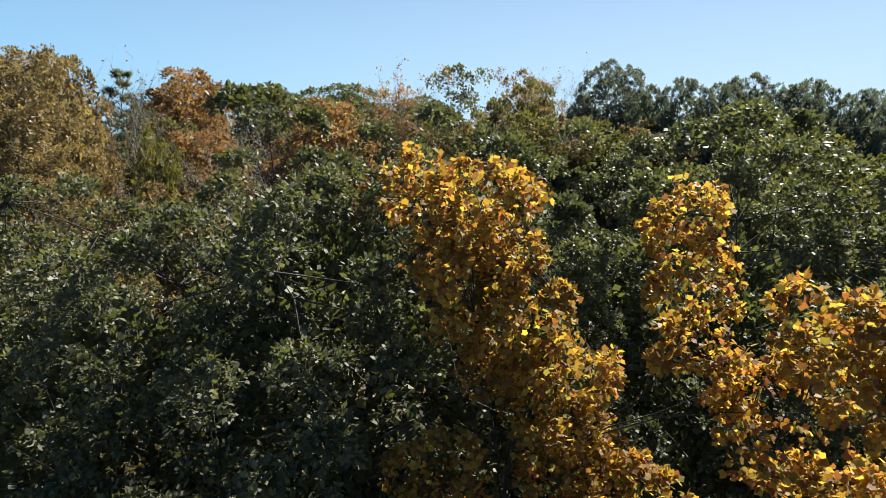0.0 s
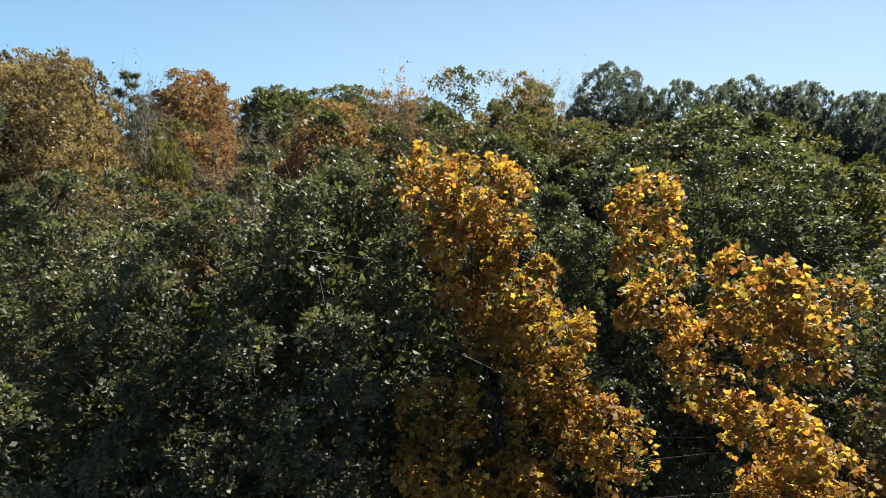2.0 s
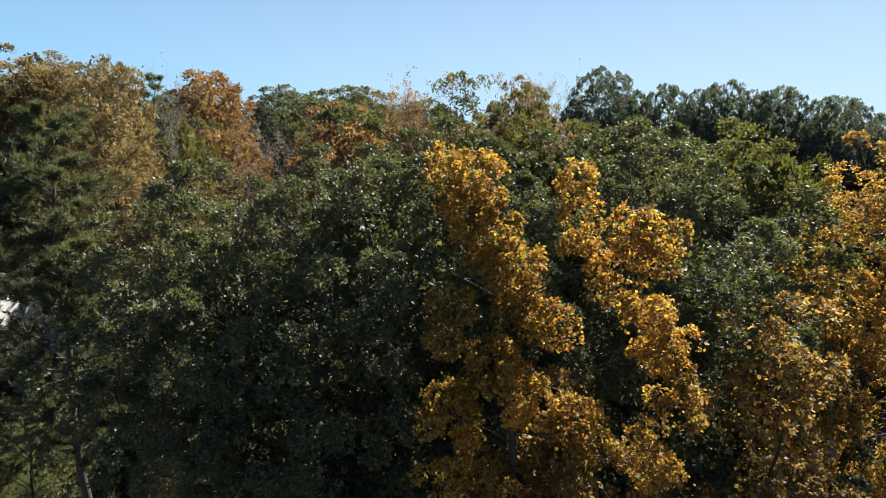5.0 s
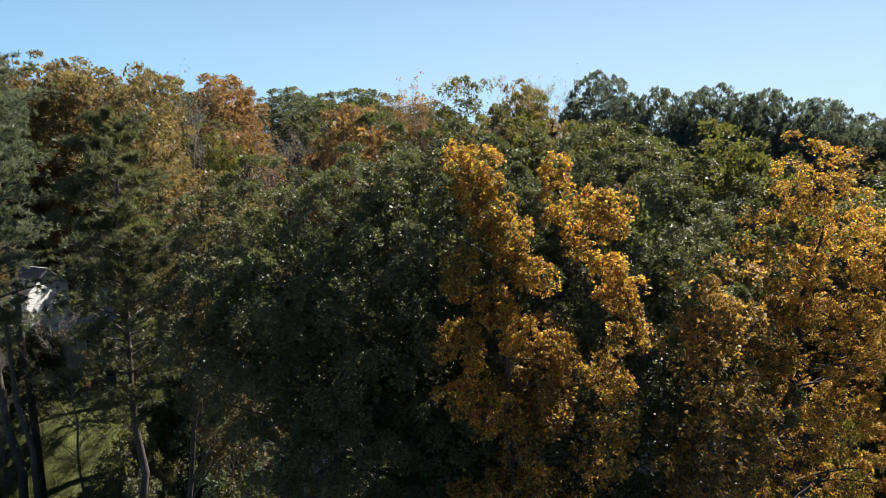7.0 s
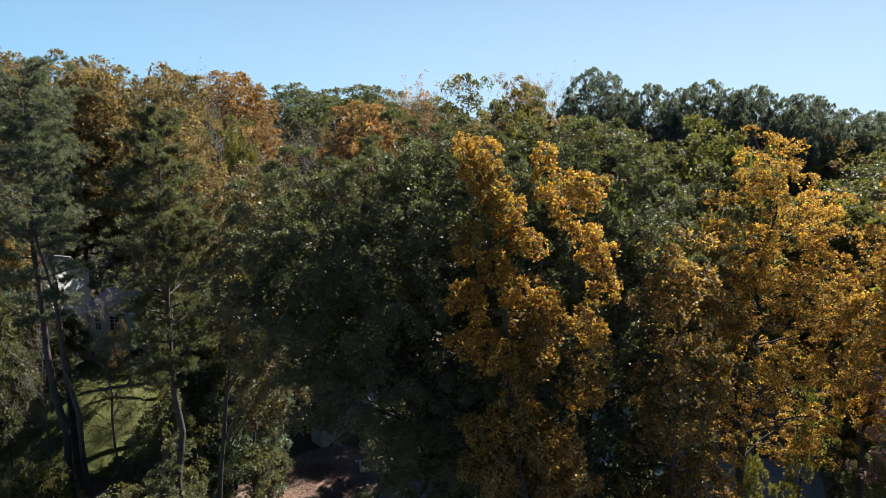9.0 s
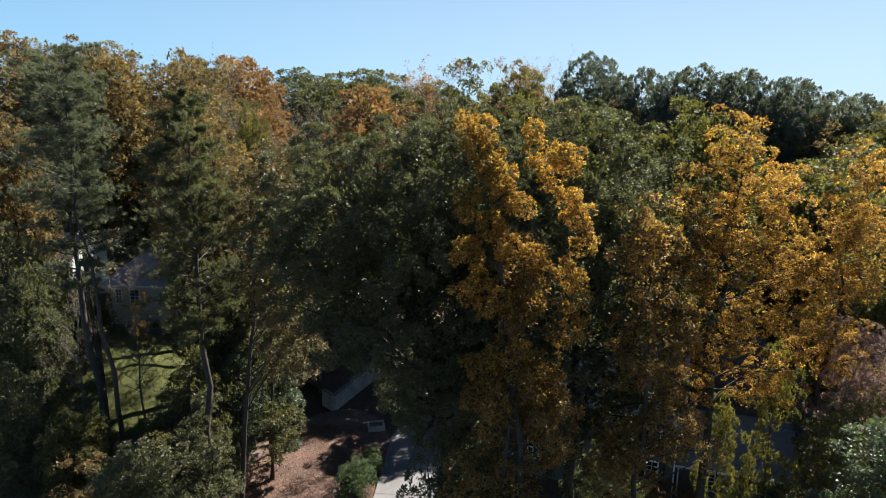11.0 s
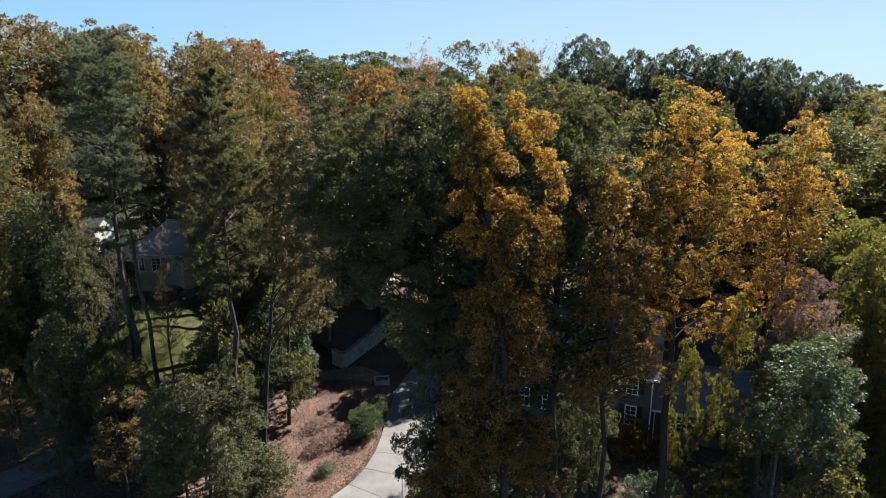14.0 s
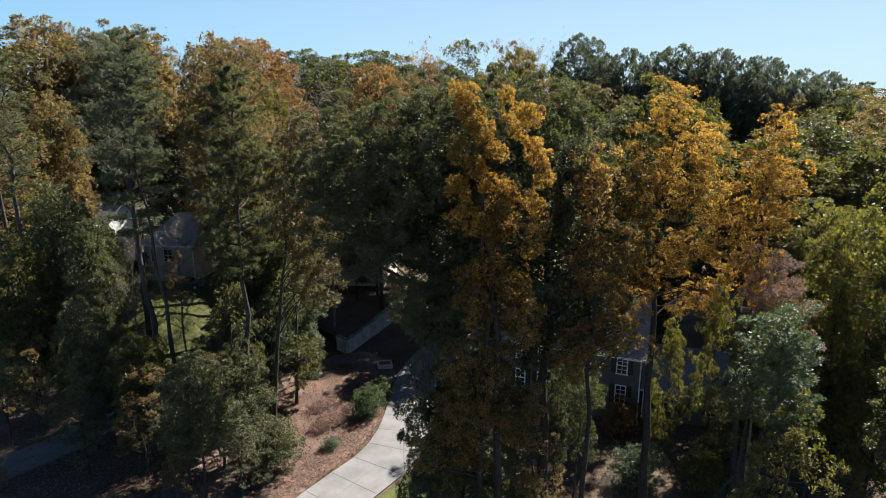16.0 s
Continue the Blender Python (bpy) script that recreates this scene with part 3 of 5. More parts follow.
broadleaf("oak_tree", 11, base, rel(base, [(-1.5, 9.2, 24.0, 3.2, 3.4, 3.9), (-5.0, 9.4, 23.0, 3.0, 3.4, 3.6), (-4.4, 9.2, 20.3, 3.2, 3.4, 2.8), (-0.8, 9.5, 19.3, 3.0, 3.2, 3.2), (-7.0, 9.2, 22.0, 1.5, 2.0, 2.2), (-0.2, 9.4, 16.6, 2.0, 2.2, 1.8), (-1.9, 9.2, 15.4, 1.7, 1.9, 1.6)]),
          OAK, BARK, "large evergreen oak with dark glossy leaves", boughs=520, bough_r=0.52, sprays=50, per=14, leaf=0.077, gap=1.2, lumps=(1.35, 1.9), lift=0.6, flat=0.8, trunk_r=0.42, limbs=60, inner=0.64, rough=0.13, fill=1.4, fill_leaf=0.16, core=0.64, wild=0.5,
          coarse=lambda q: (q[:, 1] > 9.8) & (q[:, 2] < 24.0) | (q[:, 2] < 14.0), limb_r=0.35, limb_low=0.4)
base = (5.8, 11.6, 0)
broadleaf("oak_tree", 12, base, rel(base, [(5.4, 11.4, 23.1, 3.6, 3.7, 4.8), (2.4, 11.2, 22.3, 2.4, 2.6, 4.9), (8.2, 12.4, 21.0, 3.0, 3.2, 4.6), (5.8, 11.5, 16.0, 4.0, 3.8, 5.3)]),
          OAK, BARK, "tall green oak behind the golden tulip tree", boughs=470, bough_r=0.54, sprays=42, per=13, leaf=0.088, gap=1.2, lumps=(1.4, 2.0), lift=0.6, flat=0.8, trunk_r=0.38, limbs=46, inner=0.64, rough=0.13, fill=1.5, fill_leaf=0.17, core=0.66, wild=0.5,
          coarse=lambda q: (q[:, 1] > 12.0) & (q[:, 2] < 25.0) | (q[:, 2] < 17.0), limb_r=0.35, limb_low=0.4)
base = (2.1, 5.7, 0)
broadleaf("tulip_tree", 13, base, rel(base, [
    (-0.1, 6.0, 27.55, 0.30, 0.4, 0.30), (0.45, 6.0, 27.3, 0.45, 0.5, 0.5), (0.35, 6.0, 26.7, 0.55, 0.55, 0.5), (0.75, 6.0, 26.2, 0.5, 0.5, 0.5), (1.05, 5.8, 25.6, 0.45, 0.5, 0.5), (1.25, 5.6, 24.9, 0.5, 0.5, 0.5),
    (2.25, 5.6, 27.3, 0.16, 0.25, 0.4), (2.25, 5.6, 26.7, 0.25, 0.3, 0.4), (2.35, 5.4, 26.1, 0.35, 0.4, 0.4), (3.05, 4.6, 26.6, 0.25, 0.3, 0.25), (3.4, 4.5, 26.3, 0.3, 0.3, 0.3), (2.8, 5.0, 25.7, 0.35, 0.4, 0.3),
    (-0.05, 5.2, 25.0, 0.3, 0.3, 0.2), (-0.2, 5.0, 24.5, 0.35, 0.4, 0.3), (1.9, 5.1, 24.8, 0.4, 0.4, 0.4), (3.4, 4.6, 25.1, 0.4, 0.4, 0.3), (3.8, 4.6, 24.4, 0.45, 0.45, 0.35), (3.9, 4.5, 23.5, 0.4, 0.4, 0.4),
    (0.7, 5.0, 24.0, 0.5, 0.5, 0.4), (1.3, 5.2, 23.2, 0.55, 0.6, 0.6), (2.4, 5.0, 22.7, 0.45, 0.45, 0.5), (3.6, 4.7, 22.2, 0.5, 0.5, 0.5), (0.8, 4.8, 21.0, 0.6, 0.6, 0.6), (2.0, 5.0, 21.2, 0.6, 0.6, 0.5), (3.6, 4.6, 20.0, 0.6, 0.6, 0.6), (1.4, 5.0, 19.0, 0.8, 0.8, 0.8), (2.8, 5.2, 18.0, 0.8, 0.8, 0.8), (0.3, 5.4, 18.2, 0.5, 0.6, 0.6),
    (0.0, 5.3, 23.0, 0.6, 0.6, 0.6), (0.1, 5.2, 21.6, 0.6, 0.6, 0.6), (3.9, 4.8, 21.2, 0.5, 0.5, 0.5)]),
    GOLD, BARK, "slender tulip tree in golden autumn leaf", boughs=380, bough_r=0.33, sprays=23, per=8, leaf=0.06, shape=TULIP, trunk_r=0.26, limbs=46, inner=0.2, rough=0.12, fill=0, up=0.45, droop=0.35, flat=0.9, gap=0.6, power=0.6, twig_r=0.006,
    coarse=lambda q: q[:, 2] < 21.5, limb_r=0.26, limb_low=0.3)
base = (0.9, 4.7, 0)
broadleaf("brown_oak_tree", 18, base, rel(base, [(2.2, 5.6, 21.3, 1.2, 1.1, 2.0), (2.6, 5.4, 16.8, 1.6, 1.5, 2.6), (0.8, 5.4, 17.2, 1.1, 1.1, 2.0), (1.0, 5.0, 12.4, 2.2, 2.0, 2.8), (3.0, 5.0, 11.0, 1.5, 1.5, 2.0), (-0.4, 4.8, 9.0, 2.0, 1.9, 2.2)]),
          BROWN, BARK, "oak with dull brown autumn leaves under the tulip tree", boughs=270, bough_r=0.45, sprays=22, per=9, leaf=0.098, shape=BROAD, trunk_r=0.18, limbs=30, inner=0.3, fill=0.6, fill_leaf=0.16, up=0.5, droop=0.3, flat=0.85)
base = (7.2, 6.8, 0)
broadleaf("tulip_tree", 14, base, rel(base, [(7.0, 6.6, 22.8, 1.2, 1.2, 1.9), (7.4, 6.8, 18.7, 1.8, 1.7, 2.6), (8.6, 7.0, 15.0, 1.9, 1.8, 2.6), (6.4, 6.6, 14.0, 1.5, 1.5, 2.0)]),
          BROWN, BARK, "young tulip tree in dull gold leaf", boughs=130, bough_r=0.42, sprays=20, per=8, leaf=0.09, shape=BROAD, trunk_r=0.2, limbs=30, inner=0.3, fill=0.5, fill_leaf=0.16, up=0.45, droop=0.35, flat=0.85)
base = (12.6, 11.2, 0)
broadleaf("tulip_tree", 15, base, rel(base, [(12.3, 11.6, 26.3, 1.5, 1.5, 1.9), (11.0, 11.0, 24.2, 1.6, 1.6, 1.7), (14.0, 11.4, 24.0, 1.5, 1.6, 1.7), (12.4, 11.0, 22.0, 2.6, 2.4, 1.9), (9.6, 10.4, 21.3, 1.5, 1.6, 1.7), (15.4, 11.0, 21.2, 1.5, 1.6, 1.5), (9.2, 10.2, 18.6, 1.5, 1.5, 1.6), (15.0, 11.0, 18.8, 1.7, 1.6, 1.3), (12.0, 11.0, 18.4, 2.4, 2.2, 1.5), (10.4, 10.2, 15.8, 1.6, 1.6, 1.4), (14.4, 10.8, 15.4, 1.5, 1.5, 1.3)]),
          GOLD, BARK, "broad tulip tree in bright golden autumn leaf", boughs=440, bough_r=0.42, sprays=25, per=8, leaf=0.078, shape=BROAD, trunk_r=0.3, limbs=56, inner=0.1, rough=0.24, fill=0, up=0.45, droop=0.3, flat=0.75, limb_r=0.34, gap=1.25)
base = (19.0, 12.6, 0)
broadleaf("tulip_tree", 16, base, rel(base, [(18.9, 12.5, 25.0, 0.9, 1.0, 1.5), (17.9, 12.0, 22.6, 1.2, 1.3, 1.4), (20.0, 12.6, 22.4, 1.3, 1.3, 1.3), (17.0, 12.2, 20.4, 1.0, 1.2, 1.2), (19, 12.5, 20.0, 1.5, 1.5, 1.3), (18.0, 12.3, 17.2, 1.5, 1.5, 1.5), (19.8, 12.4, 15.4, 1.4, 1.4, 1.6)]),
          GOLD, BARK, "tulip tree in thin golden leaf beside the broad one", boughs=230, bough_r=0.45, sprays=22, per=8, leaf=0.085, shape=BROAD, trunk_r=0.24, limbs=40, inner=0.1, rough=0.24, fill=0, up=0.45, droop=0.3, flat=0.75, gap=0.9)
base = (-14.5, 18.4, 0)
broadleaf("umber_tree", 19, base, rel(base, [(-10.3, 16.4, 24.2, 1.7, 1.7, 2.2), (-9.0, 16.2, 22.0, 1.6, 1.6, 2.0), (-11.6, 16.6, 21.0, 1.7, 1.7, 2.2), (-10.2, 16.2, 18.0, 2.4, 2.2, 2.4), (-9.4, 16.0, 14.6, 1.9, 1.9, 2.0)]),
          UMBER, BARK, "thin tree turning olive-brown behind the oak", boughs=190, bough_r=0.5, sprays=22, per=9, leaf=0.13, shape=DART, trunk_r=0.2, limbs=30, inner=0.3, fill=0.2, fill_leaf=0.25, up=0.5, flat=0.8)
base = (-17.5, 25.5, 0)
broadleaf("amber_tree", 17, base, dome(31.4, 3.0, 0.4, 7, 9), AMBER, BARK, "tall yellow-brown autumn tree above the pines", boughs=300, bough_r=0.55, sprays=28, per=9, leaf=0.105, shape=DART, trunk_r=0.28, limbs=34, inner=0.45, rough=0.1, fill=0.3, fill_leaf=0.2, up=0.5, flat=0.7)

# pines on the near side of the lane
pine("pine_tree", 21, (-15.6, 17.6, 0), 29.0, 3.3, 0.46, "tall green pine with open feathery branches", branches=74, tufts=44, blades=24, trunk_r=0.24, rounded=0.3)
pine("pine_tree", 22, (-24.5, 22.0, 0), 31.0, 3.6, 0.50, "grey-green pine with bare twin-looking trunk", NEEDLE_GREY, branches=52, tufts=38, blades=24, trunk_r=0.26, rounded=0.2)
pine("pine_tree", 23, (-29.5, 30.0, 0), 33.0, 3.6, 0.58, "tall thin-crowned grey-green pine", NEEDLE_GREY, branches=54, tufts=18, blades=30, trunk_r=0.26, rounded=0.25)
pine("pine_tree", 24, (-41.0, 31.0, 0), 32.5, 4.0, 0.5, "tall pine at the edge of the wood", branches=54, tufts=18, blades=30, trunk_r=0.28, rounded=0.28)
pine("pine_tree", 25, (-22.2, 20.0, 0), 29.0, 2.8, 0.6, "slim leaning pine beside the grey-green one", NEEDLE_GREY, branches=30, tufts=18, blades=28, trunk_r=0.18, lean=(-1.6, 0.5), rounded=0.25)


# ---- kinds of woodland tree, each built once and then copied ----
def ragged(h, r, low=0.2, n=9, seed=0):
    """Small uneven masses for the open crown of an understory tree."""
    rng = np.random.default_rng(seed)
    out = []
    for i in range(n):
        u = (i + rng.uniform(0, 1)) / n
        th = i * 2.4 + rng.uniform(-0.6, 0.6)
        d = r * rng.uniform(0.25, 0.75) * (1.05 - 0.6 * u)
        q = r * rng.uniform(0.28, 0.48)
        out.append((d * math.cos(th), d * math.sin(th), h * (low + (0.93 - low) * u), q, q, q * rng.uniform(0.6, 1.1)))
    return out


KINDS = {}
GROUPS = {"green": "dark green trees of the wood", "olive": "olive-green trees of the wood", "rust": "rust-orange trees of the wood", "tawny": "tawny trees of the wood", "gold": "yellow trees of the wood",
          "lime": "yellow-green trees at the wood edge", "pine": "round-topped pines on the skyline", "pine_grey": "grey-green pines of the wood", "airy": "slender trees on the skyline", "bare": "nearly leafless trees",
          "pink": "thin trees with the last orange leaves"}


def put(kind, x, y, h, spin=0.0, wide=1.0, label=""):
    """A copy of a woodland tree: h metres high."""
    proto, high = KINDS[kind]
    s = h / high
    m = Matrix.Translation((x, y, 0)) @ Matrix.Rotation(spin, 4, "Z") @ Matrix.Diagonal((s * wide, s * wide, s, 1))
    if not proto.get("placed"):
        proto["placed"] = 1
        proto.matrix_basis = m
        ob = proto
    else:
        keep = proto.matrix_basis.copy()
        proto.matrix_basis = Matrix.Identity(4)
        ob = copy_thing(proto, m)
        proto.matrix_basis = keep
    return tagged(ob, label, group=GROUPS.get(kind, "understory trees"))


def kinds():
    O = (0, 0, 0)
    common = dict(boughs=110, bough_r=1.0, sprays=24, per=9, leaf=0.21, shape=DART, limbs=14, trunk_r=0.25, inner=0.78, rough=0.08, fill=0.6, fill_leaf=0.42, core=0.82, gap=1.0, lift=0.45, flat=0.7, wild=0.6)
    KINDS["green"] = broadleaf("green_tree", 31, O, dome(25, 5, 0.35, 6, 1), OAK, BARK, "dark green broad-leaved tree in the wood", **common), 25
    KINDS["olive"] = broadleaf("olive_tree", 32, O, dome(22, 5.5, 0.3, 6, 2), OLIVE, BARK, "dull olive-green round-topped tree", **common), 22
    KINDS["rust"] = broadleaf("rust_tree", 33, O, dome(26, 4.6, 0.3, 6, 3), RUST, BARK, "rust-orange autumn tree with a round top", **common), 26
    KINDS["tawny"] = broadleaf("tawny_tree", 34, O, dome(25, 4.4, 0.3, 6, 4), TAWNY, BARK, "tawny brown autumn tree with thin leaf", **{**common, "boughs": 110, "sprays": 17, "fill": 0.25}), 25
    KINDS["gold"] = broadleaf("amber_tree", 35, O, dome(25, 4.4, 0.35, 6, 5), AMBER, BARK, "yellow autumn tree with open branches", **{**common, "boughs": 120, "leaf": 0.18}), 25
    KINDS["lime"] = broadleaf("lime_tree", 36, O, ragged(14, 3.4, 0.2, 14, 6), LIME, BARK, "small leafy yellow-green tree at the wood edge", **{**common, "leaf": 0.085, "sprays": 34, "boughs": 150, "bough_r": 0.6, "inner": 0.4, "trunk_r": 0.14, "fill_leaf": 0.25}), 14
    crown = [(0, 0, 24.2, 3.6, 3.6, 3.6)] + [(2.7 * math.cos(i * 1.25), 2.7 * math.sin(i * 1.25), 23.0 - 0.6 * (i % 2), 1.9, 1.9, 1.9) for i in range(5)] + [(2.0, -0.9, 20.2, 1.8, 1.8, 1.0), (-2.0, 0.6, 19.4, 1.7, 1.7, 0.9)]
    KINDS["pine"] = broadleaf("pine_tree", 37, O, crown, NEEDLE_HAZED, BARK_PINE, "dark pine with a rounded top above the wood", boughs=320, bough_r=0.5, sprays=10, per=13, leaf=0.2, shape=NEEDLES, limbs=20, trunk_r=0.24, inner=0.84, rough=0.07, fill=0.8, fill_leaf=0.5, core=0.62, up=0.3, flat=0.9, gap=0.62, lift=0.5, sprig=0.7, category="pine tree"), 28
    KINDS["pine_grey"] = pine("pine_tree", 38, O, 28, 3.6, 0.55, "grey-green pine in the wood", NEEDLE_GREY, branches=46, tufts=15, blades=17, blade=0.40, rounded=0.5, fine=False), 28
    KINDS["airy"] = broadleaf("slender_tree", 41, O, ragged(25, 3.0, 0.35, 13, 8), OLIVE, BARK_PALE, "slender grey-green tree standing above the wood", **{**common, "boughs": 80, "bough_r": 0.75, "sprays": 14, "leaf": 0.17, "fill": 0.0, "trunk_r": 0.16, "inner": 0.3}), 25
    KINDS["bare"] = bare_tree("bare_tree", 39, O, 24, 4.0, "nearly leafless pale grey tree with fine twigs", BARK_PALE, TAWNY, limbs=26, twigs_n=480, leaf_n=1200), 24
    KINDS["pink"] = bare_tree("bare_tree", 40, O, 24, 3.6, "thin tree with the last pinkish orange leaves", BARK_PALE, RUST, limbs=24, twigs_n=400, leaf_n=11000, leaf=0.13), 24


def crown_top(tree):
    """Height of a tree's leafy top."""
    z = []
    for c in tree.children:
        if c.name.split(".")[0] in ("crown", "needles", "branchwork"):
            a = np.empty(len(c.data.vertices) * 3, np.float32)
            c.data.vertices.foreach_get("co", a)
            z.append(np.sort(a[2::3])[-max(3, len(a) // 3 // 400)])
    return float(max(z))


kinds()
KINDS.update({k: (t, crown_top(t)) for k, (t, _) in KINDS.items()})
rng_wood = random.Random(5)


def spun(kind, x, y, h, wide=1.0, label=""):
    return put(kind, x, y, h, rng_wood.uniform(0, 6.28), wide, label)


# skyline
spun("tawny", -28.2, 48, 33.4, 0.55)
spun("bare", -25.4, 51, 34.2)
spun("bare", -22.6, 46, 30.5)
spun("bare", -26.5, 44, 33)
spun("rust", -35.5, 88, 36.3, 1.15)
spun("green", -42, 150, 38.7, 1.3)
spun("green", -16.4, 95, 34.9, 1.2)
spun("green", -11, 88, 34, 1.1)
spun("rust", -9.0, 47, 30.2, 0.9)
spun("pink", -3.2, 52, 33.2, 1.1)
spun("airy", 1.2, 53, 33.4, 0.85)
spun("pink", 10, 75, 35.3)
spun("bare", 12.2, 72, 35.8)
spun("olive", 8.5, 63, 32.5, 0.7, "olive-green tree standing in the wood")
spun("olive", 5.0, 62, 31.0, 0.7, "olive-green tree standing in the wood")
for x, y, h, w in ((18.0, 68, 35.3, 0.82), (20.2, 62, 32.4, 0.62), (22.9, 60, 32.9, 0.72), (26.6, 60, 32.4, 0.66), (30.2, 62, 33.5, 0.76), (32.4, 58, 32.2, 0.66), (35.1, 60, 32.8, 0.70), (37.4, 56, 31.6, 0.66), (40.6, 58, 31.6, 0.72), (46, 60, 30.2, 0.8), (50.5, 62, 30.0, 0.8)):
    spun("pine", x, y, h, w)
spun("olive", 18.5, 33, 28.8, 0.85)
for kind, x, y, h, w in (("tawny", 3.0, 56, 29.5, 1.0), ("olive", 7.0, 55, 29.5, 0.9), ("tawny", 10.5, 57, 30.0, 1.0), ("olive", 14.0, 56, 29.0, 0.9), ("tawny", 18.5, 57, 29.0, 1.0), ("green", -1.0, 60, 30.5, 1.0), ("tawny", -5.5, 58, 30.0, 1.0), ("bare", -0.8, 54, 31.0, 1.0), ("bare", 4.2, 57, 31.5, 1.0), ("olive", -11.5, 64, 31.0, 0.9),
                         ("olive", 20, 62, 28.0, 1.0), ("green", 27, 60, 28.0, 1.1), ("olive", 34, 58, 27.5, 1.0), ("green", 42, 58, 26.5, 1.1)):
    spun(kind, x, y, h, w)
# left wood
# olives (3.4, 40) and (-26, 58) added to shade the drive and house
for kind, x, y, h, w in (("pine_grey", -31.5, 62, 34.0, 0.9), ("gold", -24.5, 39.5, 33.0, 0.7), ("gold", -58.0, 66, 37.6, 1.1), ("airy", -51, 43, 35.0, 1.4), ("pine_grey", -57, 46, 34.5, 1), ("tawny", -57, 62, 37.2, 1.1), ("green", -38, 69, 25, 1.3), ("tawny", -46, 72, 26, 1.3), ("green", -54, 70, 26, 1.3), ("olive", -26, 58, 29, 0.9), ("green", -17.6, 26.5, 17, 0.7), ("green", -31.5, 26, 17, 0.75), ("green", -36.5, 30.5, 19.5, 0.8), ("olive", -36.5, 24, 16, 0.75), ("tawny", -49.0, 66, 37.0, 0.9), ("gold", -45, 67, 36.4, 1.0), ("olive", 3.4, 40, 19, 0.9), ("tawny", 8.6, 66, 34.2, 0.75), ("tawny", 15, 38, 16, 1.0), ("olive", 20, 44, 18, 1.0), ("rust", -27.0, 68, 33.0, 0.9), 
                         ("bare", -16.4, 44, 29, 1.2), ("lime", -19.0, 42, 28.0, 0.5), ("rust", -22, 56, 28, 1.0), ("bare", -14, 52, 30, 1.2), ("bare", -17.5, 60, 30.5, 1.2), ("green", -22, 90, 33, 1.2), ("rust", -19.5, 30, 20, 0.8),
                         ("green", -52, 120, 36, 1.4), ("tawny", -50, 40, 27, 1.1), ("pine_grey", -44, 34, 33, 1), ("tawny", -56, 72, 36, 1.2), 
                         ("green", -30, 130, 36, 1.4), ("bare", -13.8, 41, 27.0, 1.0), ("olive", -17.5, 29, 23, 0.9), ("tawny", -17.5, 37, 25, 1.0), ("gold", -50, 75, 36, 1.1), ("gold", -48.5, 50, 27.5, 0.75), ("tawny", -53.5, 47, 27, 0.85), ("green", -10.5, 55, 18, 1.1), ("green", -15.5, 56, 17, 1.0), ("olive", -5.5, 52, 17, 1.0), ("green", -12.5, 50, 11, 1.0)):
    spun(kind, x, y, h, w)
# right wood
# greens (-17.4, 12.2) and (-19.8, 32) added to cover and shade the ground
for kind, x, y, h, w in (("olive", 21.5, 40.5, 27.5, 1.05), ("green", 12, 44, 21, 1.0), ("green", -3, 70, 31.5, 1.2), ("tawny", 16, 51, 24, 1.0), ("olive", 31, 36, 24, 1.2), ("green", 38, 42, 25, 1.2),
                         ("tawny", 44, 46, 25, 1.2), ("tawny", 56, 66, 28.4, 1.3), ("green", 64, 74, 28.2, 1.4), ("rust", 50, 74, 28.4, 1.2), ("pine_grey", 88, 112, 29.5, 1.4), 
                         ("green", 26.0, 4.5, 18.0, 0.9), ("green", -17.4, 12.2, 11, 1.0), ("green", -19.8, 32, 21, 0.7), ("olive", -23.5, 17.0, 10.5, 0.8), ("green", -28.5, 18.5, 12.5, 0.75), ("olive", 19.5, 35, 11, 1.0), ("lime", 30, 24, 19, 1.3), ("lime", 35, 30, 21, 1.4), ("lime", 27, 19, 15, 1.1), ("olive", 40, 32, 24, 1.1), ("gold", 33, 40, 23, 1.1), ("green", 15, 34, 19, 1.0), ):
    spun(kind, x, y, h, w)


# ---- woods behind, too far to tell their trees apart ----
def far_wood(seed, n, x0, x1, y0, y1, h0, h1, mat, label, clump=1.5, leaf=0.55, per=16):
    """A belt of close foliage: many small clumps at all heights under an uneven top."""
    rng = np.random.default_rng(seed)
    x, y = rng.uniform(x0, x1, n), rng.uniform(y0, y1, n)
    top = h0 + (h1 - h0) * (0.5 + 0.3 * np.sin(x * 0.31 + seed) + 0.2 * np.sin(x * 0.83 + y * 0.4))
    z = top * rng.uniform(0.08, 1.0, n) ** 0.8
    c = np.repeat(np.stack([x, y, z], 1), per, 0)
    d = unit(rng.normal(size=c.shape))
    v, f = leaves(rng, c + d * clump * rng.uniform(0.3, 1, (len(c), 1)) * np.array((1, 1, 0.7)), d, leaf, DART)
    return tagged(mesh_part("far_wood", v, f, mat), label, "wood", kind="stuff")


far_wood(91, 2600, -120, 130, 112, 135, 24, 31, OLIVE, "far green wood behind the nearer trees")
far_wood(92, 1500, -120, 130, 112, 130, 22, 30, TAWNY, "far brown autumn wood behind the nearer trees")
far_wood(93, 1300, -78, -22, 64, 84, 9, 17, OAK, "dark undergrowth of the wood behind the far houses", 1.2, 0.4, 14)


